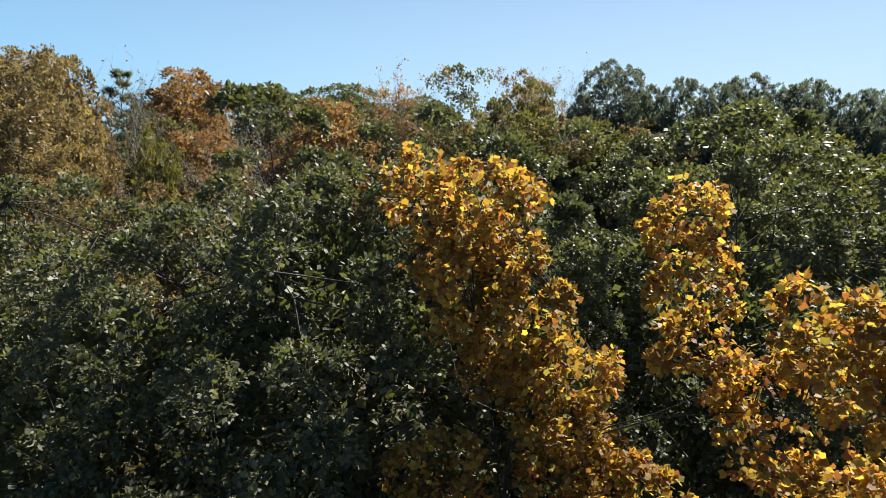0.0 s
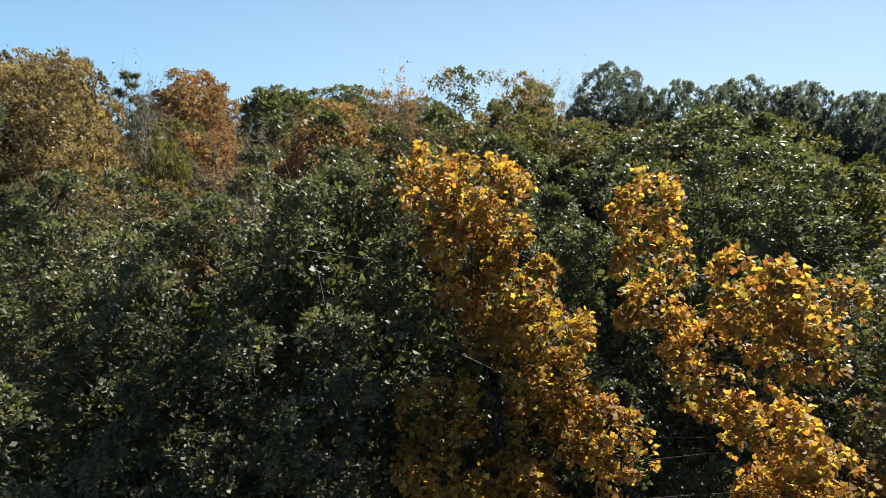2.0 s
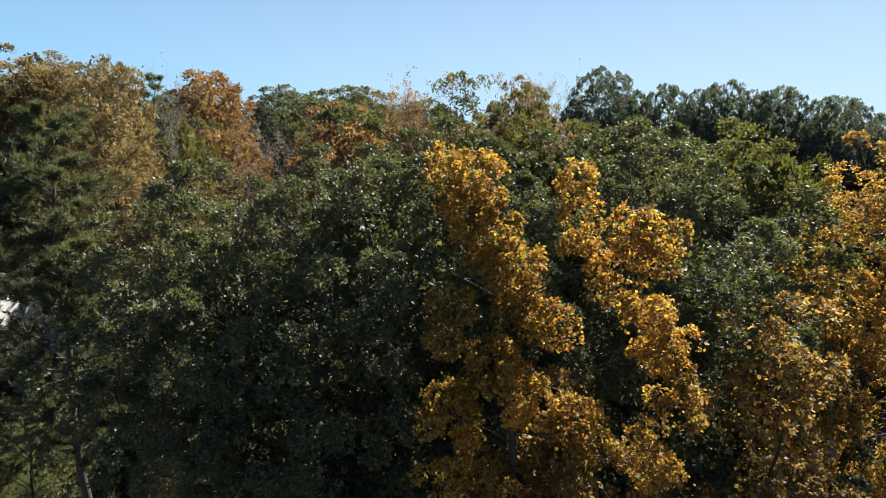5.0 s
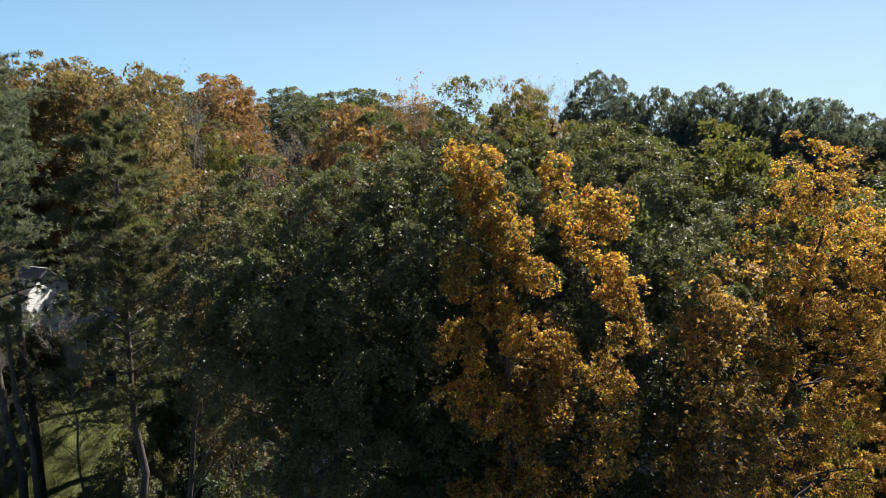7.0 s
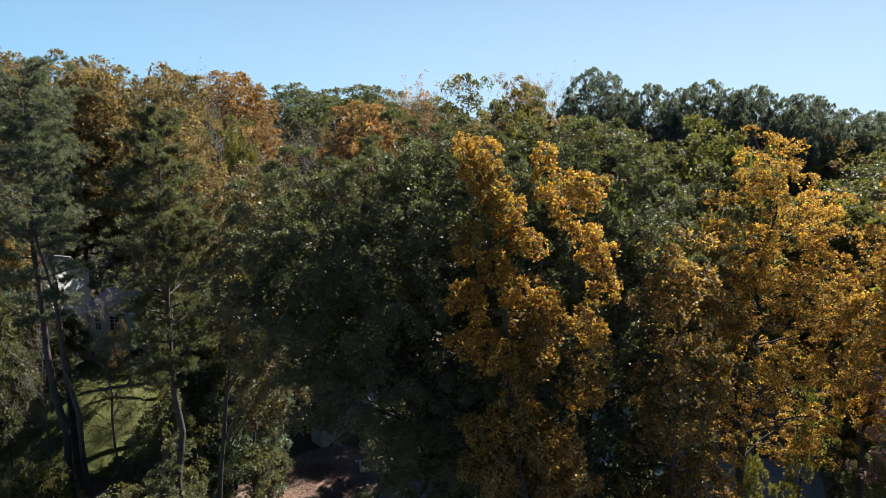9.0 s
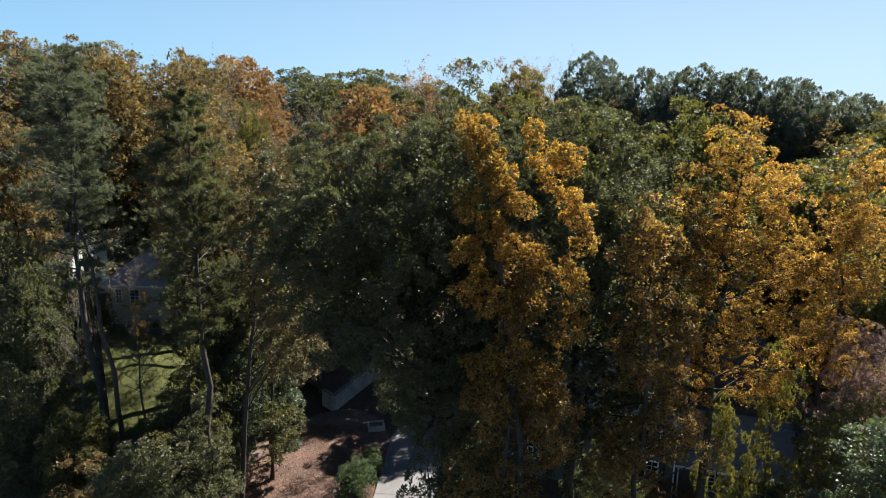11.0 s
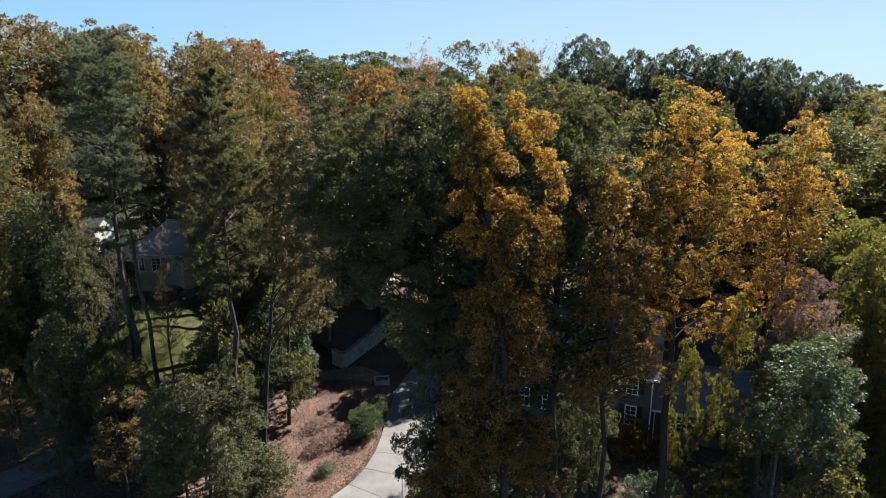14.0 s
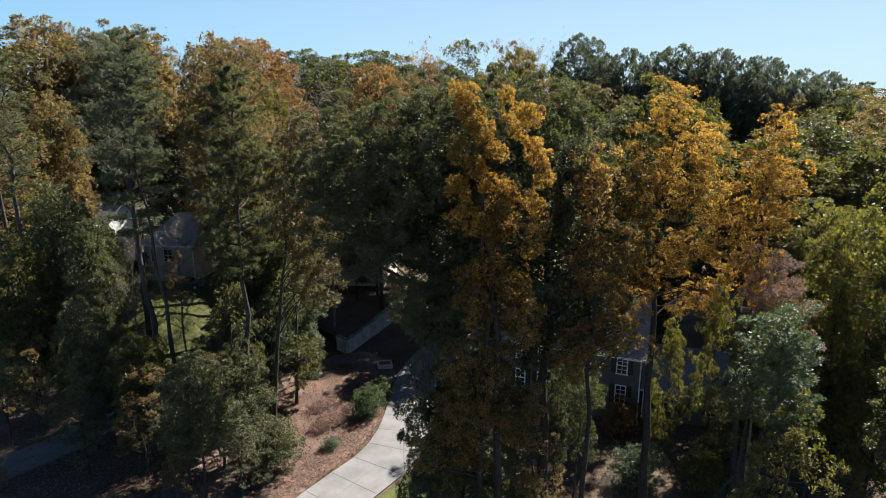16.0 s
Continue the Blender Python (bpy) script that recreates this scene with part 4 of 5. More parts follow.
# ---- understory ----
def low_kinds():
    O = (0, 0, 0)
    c = dict(boughs=84, bough_r=0.46, sprays=21, per=9, leaf=0.108, shape=DART, limbs=14, trunk_r=0.11, inner=0.4, rough=0.14, fill=0.22, fill_leaf=0.16, flat=0.55)
    KINDS["young_green"] = broadleaf("young_tree", 51, O, ragged(10, 2.9, 0.25, 10, 11), OAK, BARK, "dark green young tree in the understory", **c), 10
    KINDS["young_olive"] = broadleaf("young_tree", 52, O, ragged(10, 2.8, 0.2, 10, 12), OLIVE, BARK, "thin olive-green understory tree", **{**c, "boughs": 56}), 10
    KINDS["young_silver"] = broadleaf("young_tree", 53, O, ragged(10, 3.0, 0.2, 10, 13), SILVER, BARK, "young tree with glossy silvery green leaves", **c), 10
    KINDS["young_lime"] = broadleaf("young_tree", 54, O, ragged(10, 3.0, 0.15, 10, 14), LIME, BARK, "leafy yellow-green understory tree", **c), 10
    KINDS["young_tawny"] = broadleaf("young_tree", 55, O, ragged(10, 2.8, 0.2, 10, 15), TAWNY, BARK, "thin understory tree with brown autumn leaves", **{**c, "boughs": 44}), 10


low_kinds()
KINDS.update({k: (t, crown_top(t)) for k, (t, _) in KINDS.items() if k.startswith("young")})
DRIVE = along([(-19, -4), (-12.0, 7.0), (-7.9, 13.3), (-5.4, 17.2), (-4.2, 21.5), (-3.8, 27.0), (-3.2, 33.0), (-0.8, 38.5), (4, 41)], 160)
LANE = along([(-44, 5), (-35, 14.5), (-30.5, 20.5), (-26, 29), (-21.5, 36), (-18, 44), (-16, 56)], 60)


def scattered(seed, n, x0, x1, y0, y1, h0, h1, kinds_, clear=()):
    """Trees of the understory spread over a plot, off the lane and off the circles left clear."""
    r = random.Random(seed)
    done = 0
    while done < n:
        x, y, h = r.uniform(x0, x1), r.uniform(y0, y1), r.uniform(h0, h1)
        if np.hypot(*(LANE - (x, y)).T).min() < 2.6 or any(math.hypot(x - a, y - b) < c for a, b, c in clear):
            continue
        spun(r.choice(kinds_), x, y, h, r.uniform(0.85, 1.2))
        done += 1


DARK = ("young_green", "young_green", "young_olive", "young_silver", "young_tawny")
scattered(1, 14, -36, -17, 11, 26, 5.5, 9.5, ("young_green", "young_olive", "young_tawny", "young_green", "young_tawny"), clear=((-25.5, 24, 4.5), (-22, 18.5, 2.5)))
scattered(2, 5, -42, -36, 20, 38, 13, 19, DARK)
scattered(3, 5, -22, -14, 25, 34, 10, 15, DARK, clear=((-24, 33, 3),))
for kind, x, y, h, w in (("young_olive", 28.0, 15.5, 12.5, 1.0), ("young_tawny", 29.5, 18.5, 15.0, 1.0), ("young_lime", 27.0, 11.0, 12.0, 1.0), ("young_silver", 31.0, 14.0, 13.0, 1.0), ("lime", 24.2, 13.0, 20.5, 0.72), ("lime", 28.5, 22.0, 19.0, 0.85), ("young_green", 22.2, 16.0, 13.0, 0.7), ("lime", 31.0, 17.0, 22.0, 0.8)):
    spun(kind, x, y, h, w)
for kind, x, y, h, w in (("young_green", -0.9, 4.6, 9.5, 1.15), ("young_tawny", 4.6, 6.0, 9.0, 1.0), ("young_olive", 0.4, 8.0, 13.0, 1.05), ("young_green", 1.2, 11.0, 12.5, 1.0), ("young_green", -1.5, 7.4, 14.0, 0.72), 
                         ("young_green", 7.0, 14.5, 9.0, 0.8), ("young_lime", 19.4, 17.8, 14.5, 0.5), ("bare", -27, 24, 17, 1), ("bare", -24.6, 27.5, 18, 1)):
    spun(kind, x, y, h, w)
for kind, x, y, h, w in (("young_lime", 16.4, 2.6, 13.2, 0.8), 
                         ("young_silver", -14.8, 28.0, 12.5, 1.05), ("young_silver", -16.4, 24.8, 11.0, 0.9), ("young_green", -16.0, 18.0, 11.0, 0.7), ("young_olive", -17.8, 21.0, 13.0, 0.8), ("young_olive", 27.0, 8.0, 14, 0.9)):
    spun(kind, x, y, h, w)


broadleaf("young_tree", 57, (16.1, 4.2, 0), ragged(18.4, 2.9, 0.6, 14, 17), SILVER, BARK, "slim tree with glossy silvery green leaves by the walk", boughs=120, bough_r=0.42, sprays=22, per=9, leaf=0.1, shape=DART, limbs=24, trunk_r=0.14, inner=0.35, fill=0.3, fill_leaf=0.16, flat=0.7)


broadleaf("young_tree", 58, (18.3, 9.2, 0), ragged(19.4, 2.7, 0.72, 12, 18), PINK, BARK_PALE, "small twiggy tree with dusky pink autumn leaves", boughs=110, bough_r=0.4, sprays=18, per=8, leaf=0.085, shape=DART, limbs=30, trunk_r=0.12, inner=0.3, fill=0, flat=0.7)
broadleaf("young_tree", 59, (17.0, 8.2, 0), ragged(17.0, 2.8, 0.5, 14, 19), LIME, BARK, "leafy yellow-green tree under the golden ones", boughs=130, bough_r=0.42, sprays=20, per=9, leaf=0.09, shape=DART, limbs=24, trunk_r=0.13, inner=0.3, fill=0.2, fill_leaf=0.15, flat=0.7)


# ---- shrubs ----
def shrub(kind, seed, x, y, r, h, mat, label, boughs=46, leaf=0.09, per=11, sprays=13, stretch=(1, 1), shape=DART, z=0.06, fill=1.5):
    lobes = [(0, 0, h * 0.5, r * stretch[0] * 0.7, r * stretch[1] * 0.7, h * 0.42), (r * 0.3, r * 0.35, h * 0.42, r * 0.55, r * 0.55, h * 0.35), (-r * 0.35, -r * 0.3, h * 0.38, r * 0.5, r * 0.5, h * 0.32)]
    return broadleaf(kind, seed, (x, y, z), lobes, mat, BARK, label, boughs=boughs, bough_r=r * 0.32, sprays=sprays, per=per, leaf=leaf, shape=shape, trunk_r=0.05, limbs=12, inner=0.3, fill=fill, fill_leaf=0.16, category="shrub", twig_r=0.006)


shrub("evergreen_shrub", 61, -7.6, 23.6, 1.45, 2.9, SHRUB, "rounded bright green shrub beside the driveway", boughs=80, stretch=(1, 1.4))
shrub("evergreen_shrub", 62, -6.8, 26.4, 1.15, 2.3, SHRUB, "smaller green shrub beside the driveway", boughs=60)
shrub("evergreen_shrub", 63, -13.4, 15.0, 2.2, 4.6, OAK, "dense dark evergreen shrub at the bed edge", boughs=110, leaf=0.11)
shrub("evergreen_shrub", 67, -36.9, 42.0, 2.0, 8.6, OAK, "tall dark evergreen shrub before the white house", boughs=130, leaf=0.13, z=4.0)
shrub("evergreen_shrub", 68, -39.8, 41.4, 2.3, 9.4, OAK, "tall dark evergreen shrub before the white house", boughs=110, leaf=0.13, z=3.8)
shrub("russet_shrub", 64, 13.6, 21.4, 2.1, 3.0, RUST, "russet autumn shrub in front of the grey house", boughs=80)
shrub("russet_shrub", 65, 16.5, 21.0, 1.2, 2.0, RUST, "low russet shrub in front of the grey house", boughs=40)
shrub("silver_shrub", 161, 13.2, 14.6, 2.2, 2.8, SILVER, "sunlit silvery green shrub under the trees", boughs=80)
shrub("lime_shrub", 162, 17.8, 14.0, 2.4, 3.4, LIME, "yellow-green shrub beside the walk", boughs=90)
shrub("lime_shrub", 163, 22.7, 18.4, 2.6, 6.0, LIME, "tall yellow-green shrub before the low wing", boughs=110)
shrub("russet_shrub", 66, 20.3, 18.1, 0.9, 1.8, RUST, "small red-brown shrub beside the walk", boughs=30)
for i, (x, y, r, h, m, t) in enumerate(((-10.6, 21.6, 2.3, 1.3, PINK, "low dull brown twiggy shrub in the mulch"), (-11.9, 24.4, 1.7, 1.0, PINK, "low dull brown twiggy shrub in the mulch"), (-9.9, 18.3, 0.8, 1.0, SILVER, "low grey-green shrub in the mulch"),
                                        (-9.2, 31.2, 0.35, 0.35, PINK, "small dry tuft in the mulch"), (-8.9, 29.2, 0.35, 0.35, PINK, "small dry tuft in the mulch"), (-10.4, 30.0, 0.3, 0.3, PINK, "small dry tuft in the mulch"), (-8.2, 27.5, 0.3, 0.3, PINK, "small dry tuft in the mulch"))):
    shrub("low_shrub", 70 + i, x, y, r, h, m, t, boughs=56 if r > 0.5 else 8, leaf=0.06, per=7, sprays=10, fill=0.6)


# ---- fallen leaves and grass ----
def strewn(name, seed, n, inside, z, size, mat, label, category, tilt=0.35, standing=False):
    """Loose leaves or grass blades over a plot given by a test in the plan."""
    rng = np.random.default_rng(seed)
    p = inside(rng, n)
    if p.shape[1] == 2:
        away = np.hypot(p[:, None, 0] - DRIVE[None, :, 0], p[:, None, 1] - DRIVE[None, :, 1]).min(1)
        p = p[away > 2.32 - 0.25 * rng.uniform(0, 1, len(p)) ** 6]
    at = p if p.shape[1] == 3 else np.c_[p, np.full(len(p), z)]
    if standing:
        way = unit(np.array((0, 0, 1.0)) + 0.5 * rng.normal(size=(len(p), 3)))
        v, f = leaves(rng, at, way, size, BLADE * np.array((1, 2.2, 1)), up=0.0, wild=1.0, loose=0.1)
    else:
        way = unit(rng.normal(size=(len(p), 3)) * np.array((1, 1, tilt)))
        v, f = leaves(rng, at, way, size, DART, up=1.0, wild=tilt, loose=0.0)
    return tagged(mesh_part(name, v, f, mat), label, category, kind="stuff")


def within(cx, cy, rx, ry):
    def pick(rng, n):
        th, r = rng.uniform(0, 6.28, n), np.sqrt(rng.uniform(0, 1, n))
        return np.c_[cx + rx * r * np.cos(th), cy + ry * r * np.sin(th)]
    return pick


def on_slope(ob):
    """Places on the near side of a sheet of ground."""
    def pick(rng, n):
        ob.data.calc_loop_triangles()
        tri = np.array([t.vertices for t in ob.data.loop_triangles])
        co = np.array([v.co for v in ob.data.vertices])[tri]
        co = co[(co[:, :, 1].max(1) < 44) & (co[:, :, 0].min(1) > -46)]
        area = np.linalg.norm(np.cross(co[:, 1] - co[:, 0], co[:, 2] - co[:, 0]), axis=1)
        c = co[rng.choice(len(co), n, p=area / area.sum())]
        u = rng.dirichlet((1, 1, 1), n)
        return (c * u[:, :, None]).sum(1)
    return pick


DEAD = leaf_material("fallen_leaf", [(0.16, 0.085, 0.045), (0.26, 0.15, 0.085), (0.34, 0.21, 0.13), (0.22, 0.11, 0.06), (0.42, 0.28, 0.18)], (1.0, 0.9, 0.6), 0.15, 0.7, 0.3, 0.5)
BLADES = leaf_material("grass_blade", [(0.085, 0.105, 0.02), (0.14, 0.155, 0.03), (0.21, 0.20, 0.05)], (1.3, 1.4, 0.4), 0.35, 0.5)
strewn("fallen_leaves", 81, 26000, within(-11.6, 22.0, 5.6, 12.0), 0.19, 0.12, DEAD, "dry brown leaves fallen on the mulch", "fallen leaves")
strewn("fallen_leaves", 82, 26000, within(-26, 17, 13, 14), 0.16, 0.13, DEAD, "dry brown leaves fallen on the forest floor", "fallen leaves")
strewn("fallen_leaves", 83, 9000, within(16, 12, 13, 11), 0.10, 0.13, DEAD, "dry brown leaves fallen under the trees", "fallen leaves")
strewn("grass", 84, 16000, within(0.5, 10, 5.5, 5.5), 0.10, 0.12, BLADES, "short green grass beside the driveway", "grass", standing=True)
strewn("grass", 85, 26000, on_slope(rising_lawn), 0.0, 0.16, BLADES, "sunlit yellow-green grass of the rising lawn", "grass", standing=True)


# ---- retaining wall and terrace ----
def retaining_wall():
    wall = tagged(new("retaining_wall"), "stepped grey concrete retaining wall above the mulch bed", "retaining wall", kind="structure")
    pts = [(-12.9, 38.2), (-11.6, 36.9), (-10.4, 39.8), (-9.2, 42.6), (-7.9, 46.2)]
    for (a, b), h in zip(zip(pts, pts[1:]), (1.55, 1.55, 1.75, 1.95)):
        a, b = Vector((*a, 0)), Vector((*b, 0))
        m = Matrix.Translation(a) @ Matrix.Rotation(math.atan2(b.y - a.y, b.x - a.x), 4, "Z")
        n = max(2, round((b - a).length / 0.75))
        w = (b - a).length / n
        for row in range(3):
            for i in range(n):
                bm = bmesh.new()
                o = 0.006
                box(bm, i * w + o, (i + 1) * w - o, -0.15, 0.15, row * h / 3 - (0.3 if row == 0 else 0), (row + 1) * h / 3 - o, m)
                part("block", bm, STONE, wall)
        bm = bmesh.new()
        box(bm, -0.02, (b - a).length + 0.02, -0.2, 0.2, h, h + 0.08, m)
        part("coping", bm, CONCRETE, wall)


retaining_wall()
patch("terrace", [(-12.7, 38.6), (-11.6, 37.3), (-10.3, 40.2), (-8.2, 46), (-9, 52), (-16, 52), (-17, 44)], 1.3, LITTER, "leaf-strewn parking terrace behind the retaining wall", "terrace", wave=0.05, seed=8)


def planter():
    p = tagged(new("planter_box"), "low square concrete planter beside the driveway", "planter")
    p.matrix_basis = pose(-7.2, 33.4, 0, 0, 0, 12)
    for name, a in (("side", (-0.75, 0.75, -0.6, -0.45)), ("side", (-0.75, 0.75, 0.45, 0.6)), ("side", (-0.75, -0.6, -0.45, 0.45)), ("side", (0.6, 0.75, -0.45, 0.45))):
        bm = bmesh.new()
        box(bm, *a, -0.1, 0.55)
        part(name, bm, STONE, p)
    bm = bmesh.new()
    box(bm, -0.6, 0.6, -0.45, 0.45, 0.0, 0.46)
    part("soil", bm, MULCH, p)


planter()


def walkway():
    line = along([(25.5, 23.5), (24.6, 21), (23.4, 18.6), (21.5, 15.5), (18.5, 12.5)], 12)
    a, b = strip_sides(line, 1.4)
    w = tagged(new("walkway"), "pale concrete walk winding past the house", "walkway", kind="structure")
    for i in range(len(line) - 1):
        bm = bmesh.new()
        slab(bm, [b[i], b[i + 1], a[i + 1], a[i]], -0.2, 0.10, 0.01)
        part("panel", bm, CONCRETE, w)


walkway()


# young greens round (-17, 14) are added to shade the ground beside the bed
for kind, x, y, h, w in (("young_green", -52, 66, 14, 1.2), ("young_tawny", -60, 54, 14, 1.2), ("young_green", -43, 63, 14, 1.2), ("young_green", -14.8, 12.4, 7.0, 1.1), ("young_green", -15.4, 16.4, 8.5, 1.1), ("young_green", -17.2, 15.2, 9.0, 1.2), ("young_green", -19.0, 13.6, 8.0, 1.2), ("young_green", 8.2, 12.8, 12.5, 0.6), ("young_lime", 15.6, 17.0, 12.0, 0.5), ("young_silver", -28.6, 24.4, 7.0, 1.0), ("young_olive", -33.0, 23.5, 7.0, 1.0), ("young_green", -38.2, 41.3, 12.6, 0.7), ("young_tawny", -39.8, 41.6, 13.2, 0.8), ("young_tawny", -31.2, 40.3, 10.5, 0.55)):
    spun(kind, x, y, h, w)
# trees before the far pines
for kind, x, y, h, w in (("tawny", 41.5, 56, 27.2, 1.1), ("olive", 49.5, 57, 27.4, 1.2), ("tawny", 55, 55, 26.2, 1.2)):
    spun(kind, x, y, h, w)


# ---- houses ----
def siding(name, colour, scale=7.0):
    m, t, p = material(name)
    c = t.nodes.new("ShaderNodeTexCoord")
    w = t.nodes.new("ShaderNodeTexWave")
    w.wave_type, w.bands_direction, w.wave_profile = "BANDS", "Z", "SAW"
    w.inputs["Scale"].default_value = scale / 6.28 * 2
    t.links.new(c.outputs["Object"], w.inputs["Vector"])
    f = noise_tex(t, 1.2, 5)
    t.links.new(mixed(t, "MULTIPLY", 1.0, colour, ramp(t, f, [(0.3, (0.82, 0.82, 0.80)), (0.7, (1.05, 1.05, 1.04))])), p.inputs["Base Color"])
    p.inputs["Roughness"].default_value = 0.7
    bump(t, p, w.outputs["Fac"], 0.6, 0.015)
    return m


GREY_SIDING = siding("grey_siding", (0.115, 0.105, 0.092))
CREAM_SIDING = siding("cream_siding", (0.58, 0.54, 0.44))
WHITE_SIDING = siding("white_siding", (0.80, 0.80, 0.79))
SHINGLE = surface("asphalt_shingle", [(0.3, (0.15, 0.147, 0.158)), (0.7, (0.28, 0.272, 0.29))], 14.0, 0.25, 0.5, 0.9, 0.5, 0.01)
TRIM = surface("white_trim", [(0.3, (0.74, 0.74, 0.72)), (0.7, (0.82, 0.82, 0.80))], 6.0, 0.08, 0.7, 0.5, 0.05, 0.002)
SHUTTER = surface("dark_shutter", [(0.3, (0.02, 0.022, 0.025)), (0.7, (0.035, 0.037, 0.04))], 9.0, 0.2, 1.0, 0.5, 0.1, 0.003)
GLASS, _t, _p = material("window_glass")
_p.inputs["Base Color"].default_value = (0.03, 0.035, 0.04, 1)
_p.inputs["Roughness"].default_value = 0.06
_p.inputs["Specular IOR Level"].default_value = 0.8


def window(house, m, x, z, w, h, shutters=True):
    """A sash window set in the front wall, x and z of its lower middle."""
    at = m @ Matrix.Translation((x, 0, z))
    win = new("window")
    win.parent = house
    win.matrix_basis = at
    for a in ((-w / 2, -w / 2 + 0.09, 0.0, h), (w / 2 - 0.09, w / 2, 0.0, h), (-w / 2 + 0.09, w / 2 - 0.09, h - 0.1, h), (-w / 2 + 0.09, w / 2 - 0.09, h / 2 - 0.04, h / 2 + 0.04), (-0.02, 0.02, 0.05, h - 0.1), (-w / 2 + 0.09, w / 2 - 0.09, h * 0.25 - 0.012, h * 0.25 + 0.012), (-w / 2 + 0.09, w / 2 - 0.09, h * 0.73 - 0.012, h * 0.73 + 0.012)):
        bm = bmesh.new()
        box(bm, a[0], a[1], -0.06, 0.04, a[2], a[3])
        part("frame", bm, TRIM, win)
    for s in (-1, 1):
        bm = bmesh.new()
        box(bm, min(s * 0.02, s * (w / 2 - 0.09)), max(s * 0.02, s * (w / 2 - 0.09)), 0.01, 0.03, 0.02, h - 0.1)
        part("pane", bm, GLASS, win)
    bm = bmesh.new()
    box(bm, -w / 2 - 0.06, w / 2 + 0.06, -0.12, 0.03, -0.07, 0.0)
    part("sill", bm, TRIM, win)
    if shutters:
        for s in (-1, 1):
            bm = bmesh.new()
            c = s * (w / 2 + 0.24)
            box(bm, c - 0.2, c + 0.2, -0.05, -0.003, 0.0, h)
            for k in range(9):
                box(bm, c - 0.15, c + 0.15, -0.065, -0.05, 0.08 + k * (h - 0.16) / 9, 0.08 + (k + 0.7) * (h - 0.16) / 9)
            part("shutter", bm, SHUTTER, win)


def wall_with_holes(length, height, holes, thick=0.22):
    """A wall from x 0 to length, its outside at y 0, with through openings (x0, x1, z0, z1)."""
    bm = bmesh.new()
    xs = sorted({0.0, length, *(h[0] for h in holes), *(h[1] for h in holes)})
    zs = sorted({-3.0, height, *(h[2] for h in holes), *(h[3] for h in holes)})
    for x0, x1 in zip(xs, xs[1:]):
        for z0, z1 in zip(zs, zs[1:]):
            if not any(h[0] <= x0 and x1 <= h[1] and h[2] <= z0 and z1 <= h[3] for h in holes):
                box(bm, x0, x1, 0, thick, z0, z1)
    bmesh.ops.remove_doubles(bm, verts=bm.verts[:], dist=0.001)
    return bm


def house(x, y, turn, length, depth, eave, rise, wall_mat, label, windows, hip=0.0, over=0.45, shutters=True, floor=0.0):
    """A house whose front wall runs along its own x axis; the roof's ridge runs along it too."""
    h = tagged(new("house"), label, "house")
    h.matrix_basis = pose(x, y, floor, 0, 0, turn)
    I = Matrix.Identity(4)
    holes = [(a - w / 2, a + w / 2, z, z + hh) for a, z, w, hh in windows]
    part("wall", wall_with_holes(length, eave, holes), wall_mat, h)
    for a in windows:
        window(h, I, *a[:1], a[1], a[2], a[3], shutters)
    bm = bmesh.new()
    box(bm, 0, length, depth - 0.22, depth, -3.0, eave)
    part("wall", bm, wall_mat, h)
    for x0 in (0.0, length - 0.22):
        bm = bmesh.new()
        box(bm, x0, x0 + 0.22, 0.22, depth - 0.22, -3.0, eave)
        if not hip or x0 > 0:
            q = [bm.verts.new(c) for c in ((x0, 0.05, eave), (x0, depth - 0.05, eave), (x0, depth / 2, eave + rise * 0.97), (x0 + 0.22, 0.05, eave), (x0 + 0.22, depth - 0.05, eave), (x0 + 0.22, depth / 2, eave + rise * 0.97))]
            for f in ((0, 1, 2), (5, 4, 3), (0, 2, 5, 3), (1, 4, 5, 2)):
                bm.faces.new([q[i] for i in f])
        part("wall", bm, wall_mat, h)
    # roof slopes, then their shingle courses
    roof = new("roof")
    roof.parent = h
    half = depth / 2 + over
    k = rise / (depth / 2)
    drop = k * over
    for side in (1, -1):
        rows = 16
        for i in range(rows):
            u0, u1 = i / rows, (i + 1) / rows
            xa0, xa1 = -over + hip * u0, -over + hip * u1
            bm = bmesh.new()
            z0, z1 = eave - drop + (rise + drop) * u0, eave - drop + (rise + drop) * u1
            y0, y1 = -over + half * u0, -over + half * u1
            if side < 0:
                y0, y1 = depth - y0, depth - y1
            low, high = 0.075, 0.06
            v = [bm.verts.new(c) for c in ((xa0, y0, z0 + low), (length + over, y0, z0 + low), (length + over, y1, z1 + high), (xa1, y1, z1 + high),
                                           (xa0, y0, z0 - 0.02), (length + over, y0, z0 - 0.02), (length + over, y1, z1 - 0.02), (xa1, y1, z1 - 0.02))]
            for f in ((0, 1, 2, 3), (7, 6, 5, 4), (0, 4, 5, 1), (1, 5, 6, 2), (2, 6, 7, 3), (3, 7, 4, 0)):
                bm.faces.new([v[j] for j in f])
            bmesh.ops.recalc_face_normals(bm, faces=bm.faces[:])
            part("shingle_course", bm, SHINGLE, roof)
    if hip:
        bm = bmesh.new()
        v = [bm.verts.new(c) for c in ((-over, -over, eave - drop + 0.08), (-over, depth + over, eave - drop + 0.08), (-over + hip, depth / 2, eave + rise + 0.06), (-over, -over, eave - drop - 0.04), (-over, depth + over, eave - drop - 0.04), (-over + hip, depth / 2, eave + rise - 0.06))]
        for f in ((0, 2, 1), (3, 4, 5), (0, 1, 4, 3), (1, 2, 5, 4), (2, 0, 3, 5)):
            bm.faces.new([v[j] for j in f])
        bmesh.ops.recalc_face_normals(bm, faces=bm.faces[:])
        part("hip_slope", bm, SHINGLE, roof)
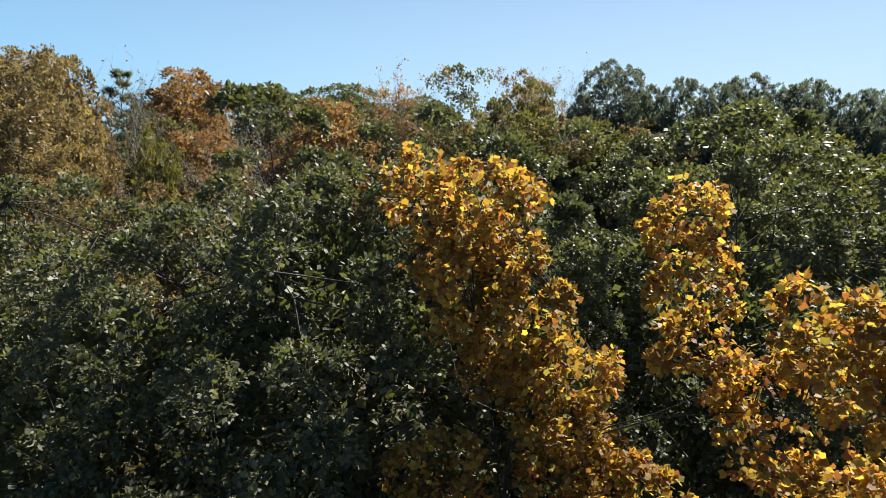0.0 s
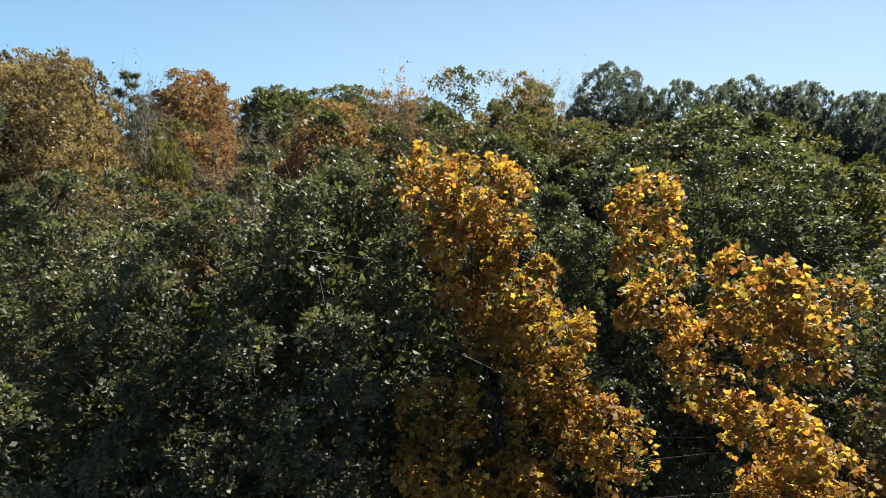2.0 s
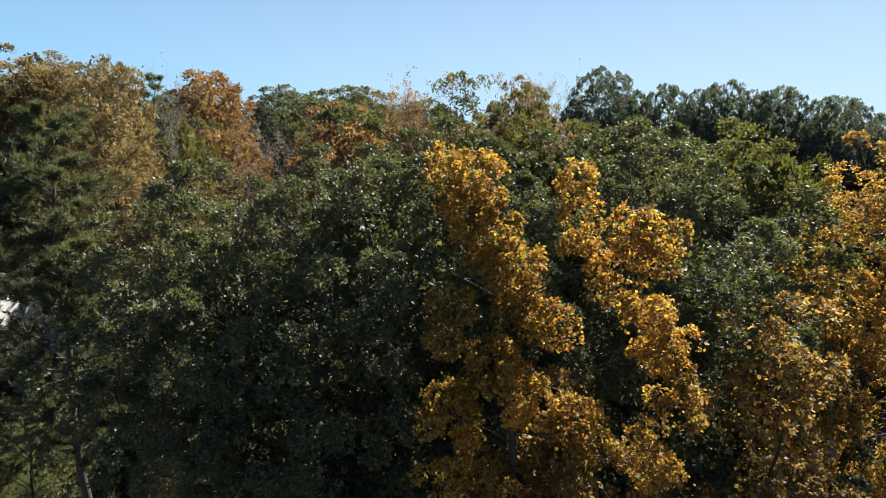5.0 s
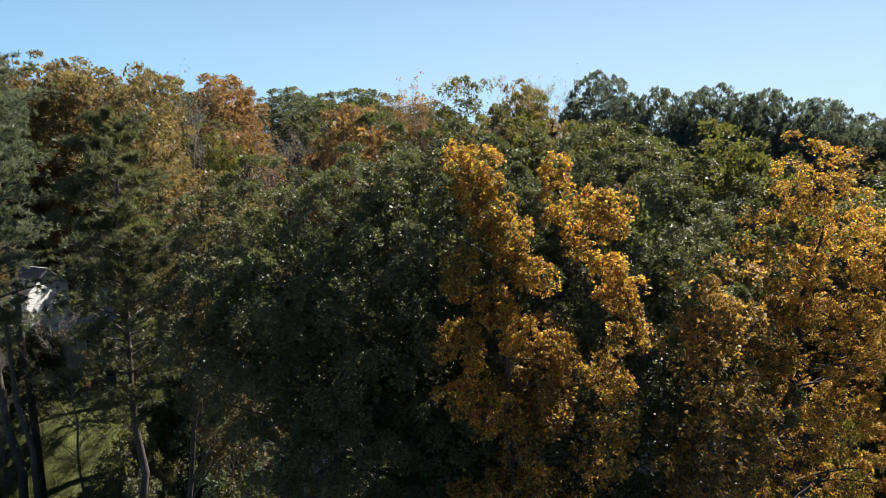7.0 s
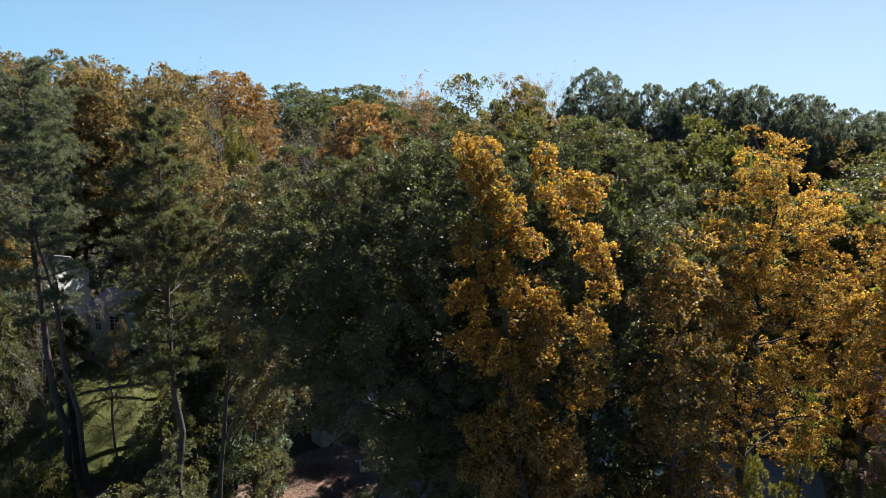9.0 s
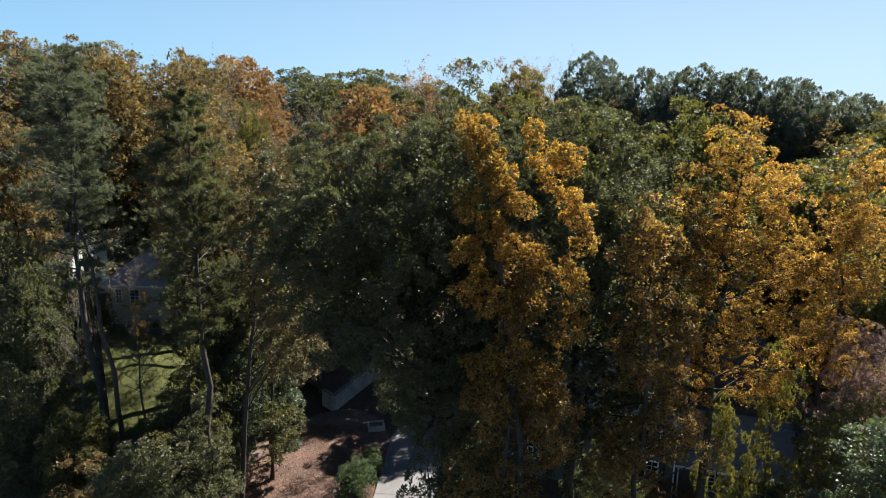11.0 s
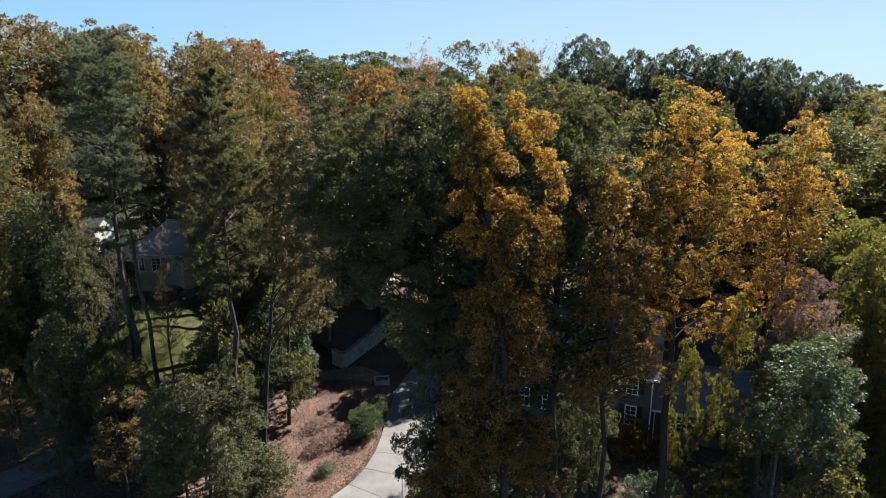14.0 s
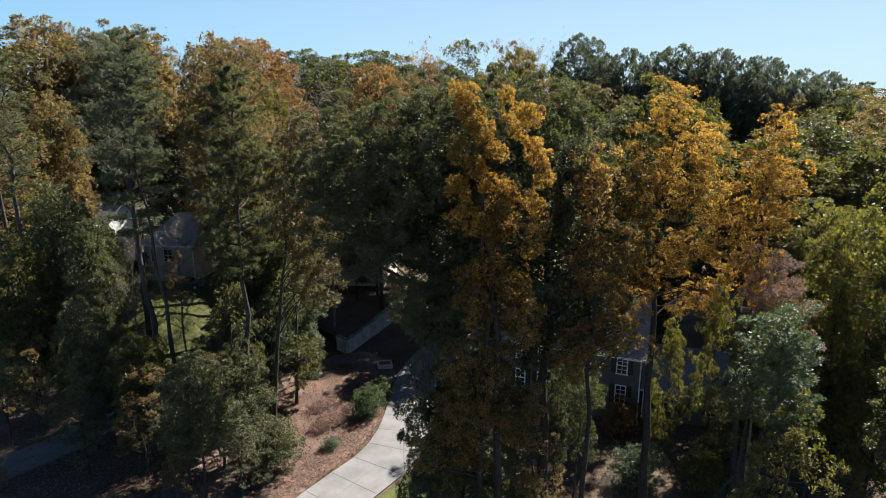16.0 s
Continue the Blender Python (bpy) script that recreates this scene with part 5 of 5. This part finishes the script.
    bm = bmesh.new()
    box(bm, hip - over, length + over, depth / 2 - 0.14, depth / 2 + 0.14, eave + rise + 0.02, eave + rise + 0.12)
    part("ridge_cap", bm, SHINGLE, roof)
    bm = bmesh.new()
    box(bm, -over, length + over, -over - 0.10, -over - 0.003, eave - drop - 0.10, eave - drop + 0.05)
    part("gutter", bm, TRIM, h)
    for x0 in (0.03, length - 0.13):
        bm = bmesh.new()
        box(bm, x0, x0 + 0.1, -0.11, -0.01, -0.05, eave - 0.05)
        part("downspout", bm, TRIM, h)
    return h


house(3.6, 27.6, -21, 12.9, 9.0, 6.2, 3.6, GREY_SIDING, "two-storey dark grey sided house with dark shutters and white windows",
      [(2.5, 1.45, 0.95, 1.7), (2.5, 4.2, 0.95, 1.5), (4.5, 1.45, 0.95, 1.7), (4.5, 4.2, 0.95, 1.5), (11.3, 1.45, 0.95, 1.7), (11.3, 4.2, 0.95, 1.5)])
house(16.2, 24.0, -17, 7.6, 7.0, 3.0, 2.3, GREY_SIDING, "low dark grey wing beside the two-storey house", [(2.2, 0.9, 0.9, 1.4), (5.6, 0.9, 0.9, 1.4)])
house(-37.0, 45.6, -6, 6.2, 9.0, 4.7, 2.7, CREAM_SIDING, "cream sided house with a grey shingle hip roof", [(1.2, 2.4, 0.8, 1.6), (3.0, 2.4, 1.2, 1.6)], hip=2.6, shutters=False, floor=5.5)
house(-50.4, 55.2, -20, 5.2, 5.0, 6.6, 2.2, WHITE_SIDING, "tall white sided house beyond the cream one", [(1.4, 4.6, 1.0, 1.5), (3.8, 4.6, 1.0, 1.5)], shutters=False, floor=4.3)
house(-20.0, 62.0, -8, 10.0, 8.0, 5.6, 3.2, CREAM_SIDING, "pale house half hidden among the trees", [(2.4, 1.3, 1.0, 1.5), (5.4, 1.3, 1.0, 1.5), (2.4, 3.9, 1.0, 1.3), (5.4, 3.9, 1.0, 1.3)], shutters=False)


def parked_car(x, y, turn):
    car = tagged(new("car"), "dark blue-grey car parked before the cream house", "car")
    car.matrix_basis = pose(x, y, 5.2, 0, 0, turn)
    paint, t, p = material("car_paint")
    p.inputs["Base Color"].default_value, p.inputs["Roughness"].default_value, p.inputs["Metallic"].default_value = (0.10, 0.12, 0.15, 1), 0.3, 0.4
    rubber, t, p = material("tyre_rubber")
    p.inputs["Base Color"].default_value, p.inputs["Roughness"].default_value = (0.02, 0.02, 0.02, 1), 0.8

    def hull(profile, half, inset):
        bm = bmesh.new()
        a = [bm.verts.new((px_, -half + inset * max(0, pz - 0.9), pz)) for px_, pz in profile]
        b = [bm.verts.new((px_, half - inset * max(0, pz - 0.9), pz)) for px_, pz in profile]
        bm.faces.new(a), bm.faces.new(b[::-1])
        for i in range(len(a)):
            j = (i + 1) % len(a)
            bm.faces.new((a[i], b[i], b[j], a[j]))
        bmesh.ops.recalc_face_normals(bm, faces=bm.faces[:])
        bmesh.ops.bevel(bm, geom=bm.edges[:], offset=0.05, segments=2, affect="EDGES")
        return bm
    part("body", hull([(-2.2, 0.35), (2.2, 0.35), (2.25, 0.65), (2.0, 0.82), (1.1, 0.92), (-1.9, 0.95), (-2.25, 0.8)], 0.88, 0.0), paint, car)
    part("cabin", hull([(1.1, 0.9), (0.45, 1.42), (-1.1, 1.46), (-1.95, 0.93)], 0.8, 0.35), GLASS, car, "dark tinted windows")
    part("roof_panel", hull([(0.42, 1.40), (0.36, 1.47), (-1.05, 1.51), (-1.12, 1.45)], 0.64, 0.1), paint, car)
    for sx in (-1.35, 1.4):
        for sy in (-0.82, 0.82):
            bm = bmesh.new()
            bmesh.ops.create_cone(bm, cap_ends=True, segments=20, radius1=0.32, radius2=0.32, depth=0.22, matrix=Matrix.Translation((sx, sy, 0.32)) @ Matrix.Rotation(math.pi / 2, 4, "X"))
            w = part("wheel", bm, rubber, car)
            bm = bmesh.new()
            bmesh.ops.create_cone(bm, cap_ends=True, segments=14, radius1=0.19, radius2=0.19, depth=0.24, matrix=Matrix.Translation((sx, sy, 0.32)) @ Matrix.Rotation(math.pi / 2, 4, "X"))
            part("rim", bm, TRIM, w)


parked_car(-31.6, 43.4, 8)
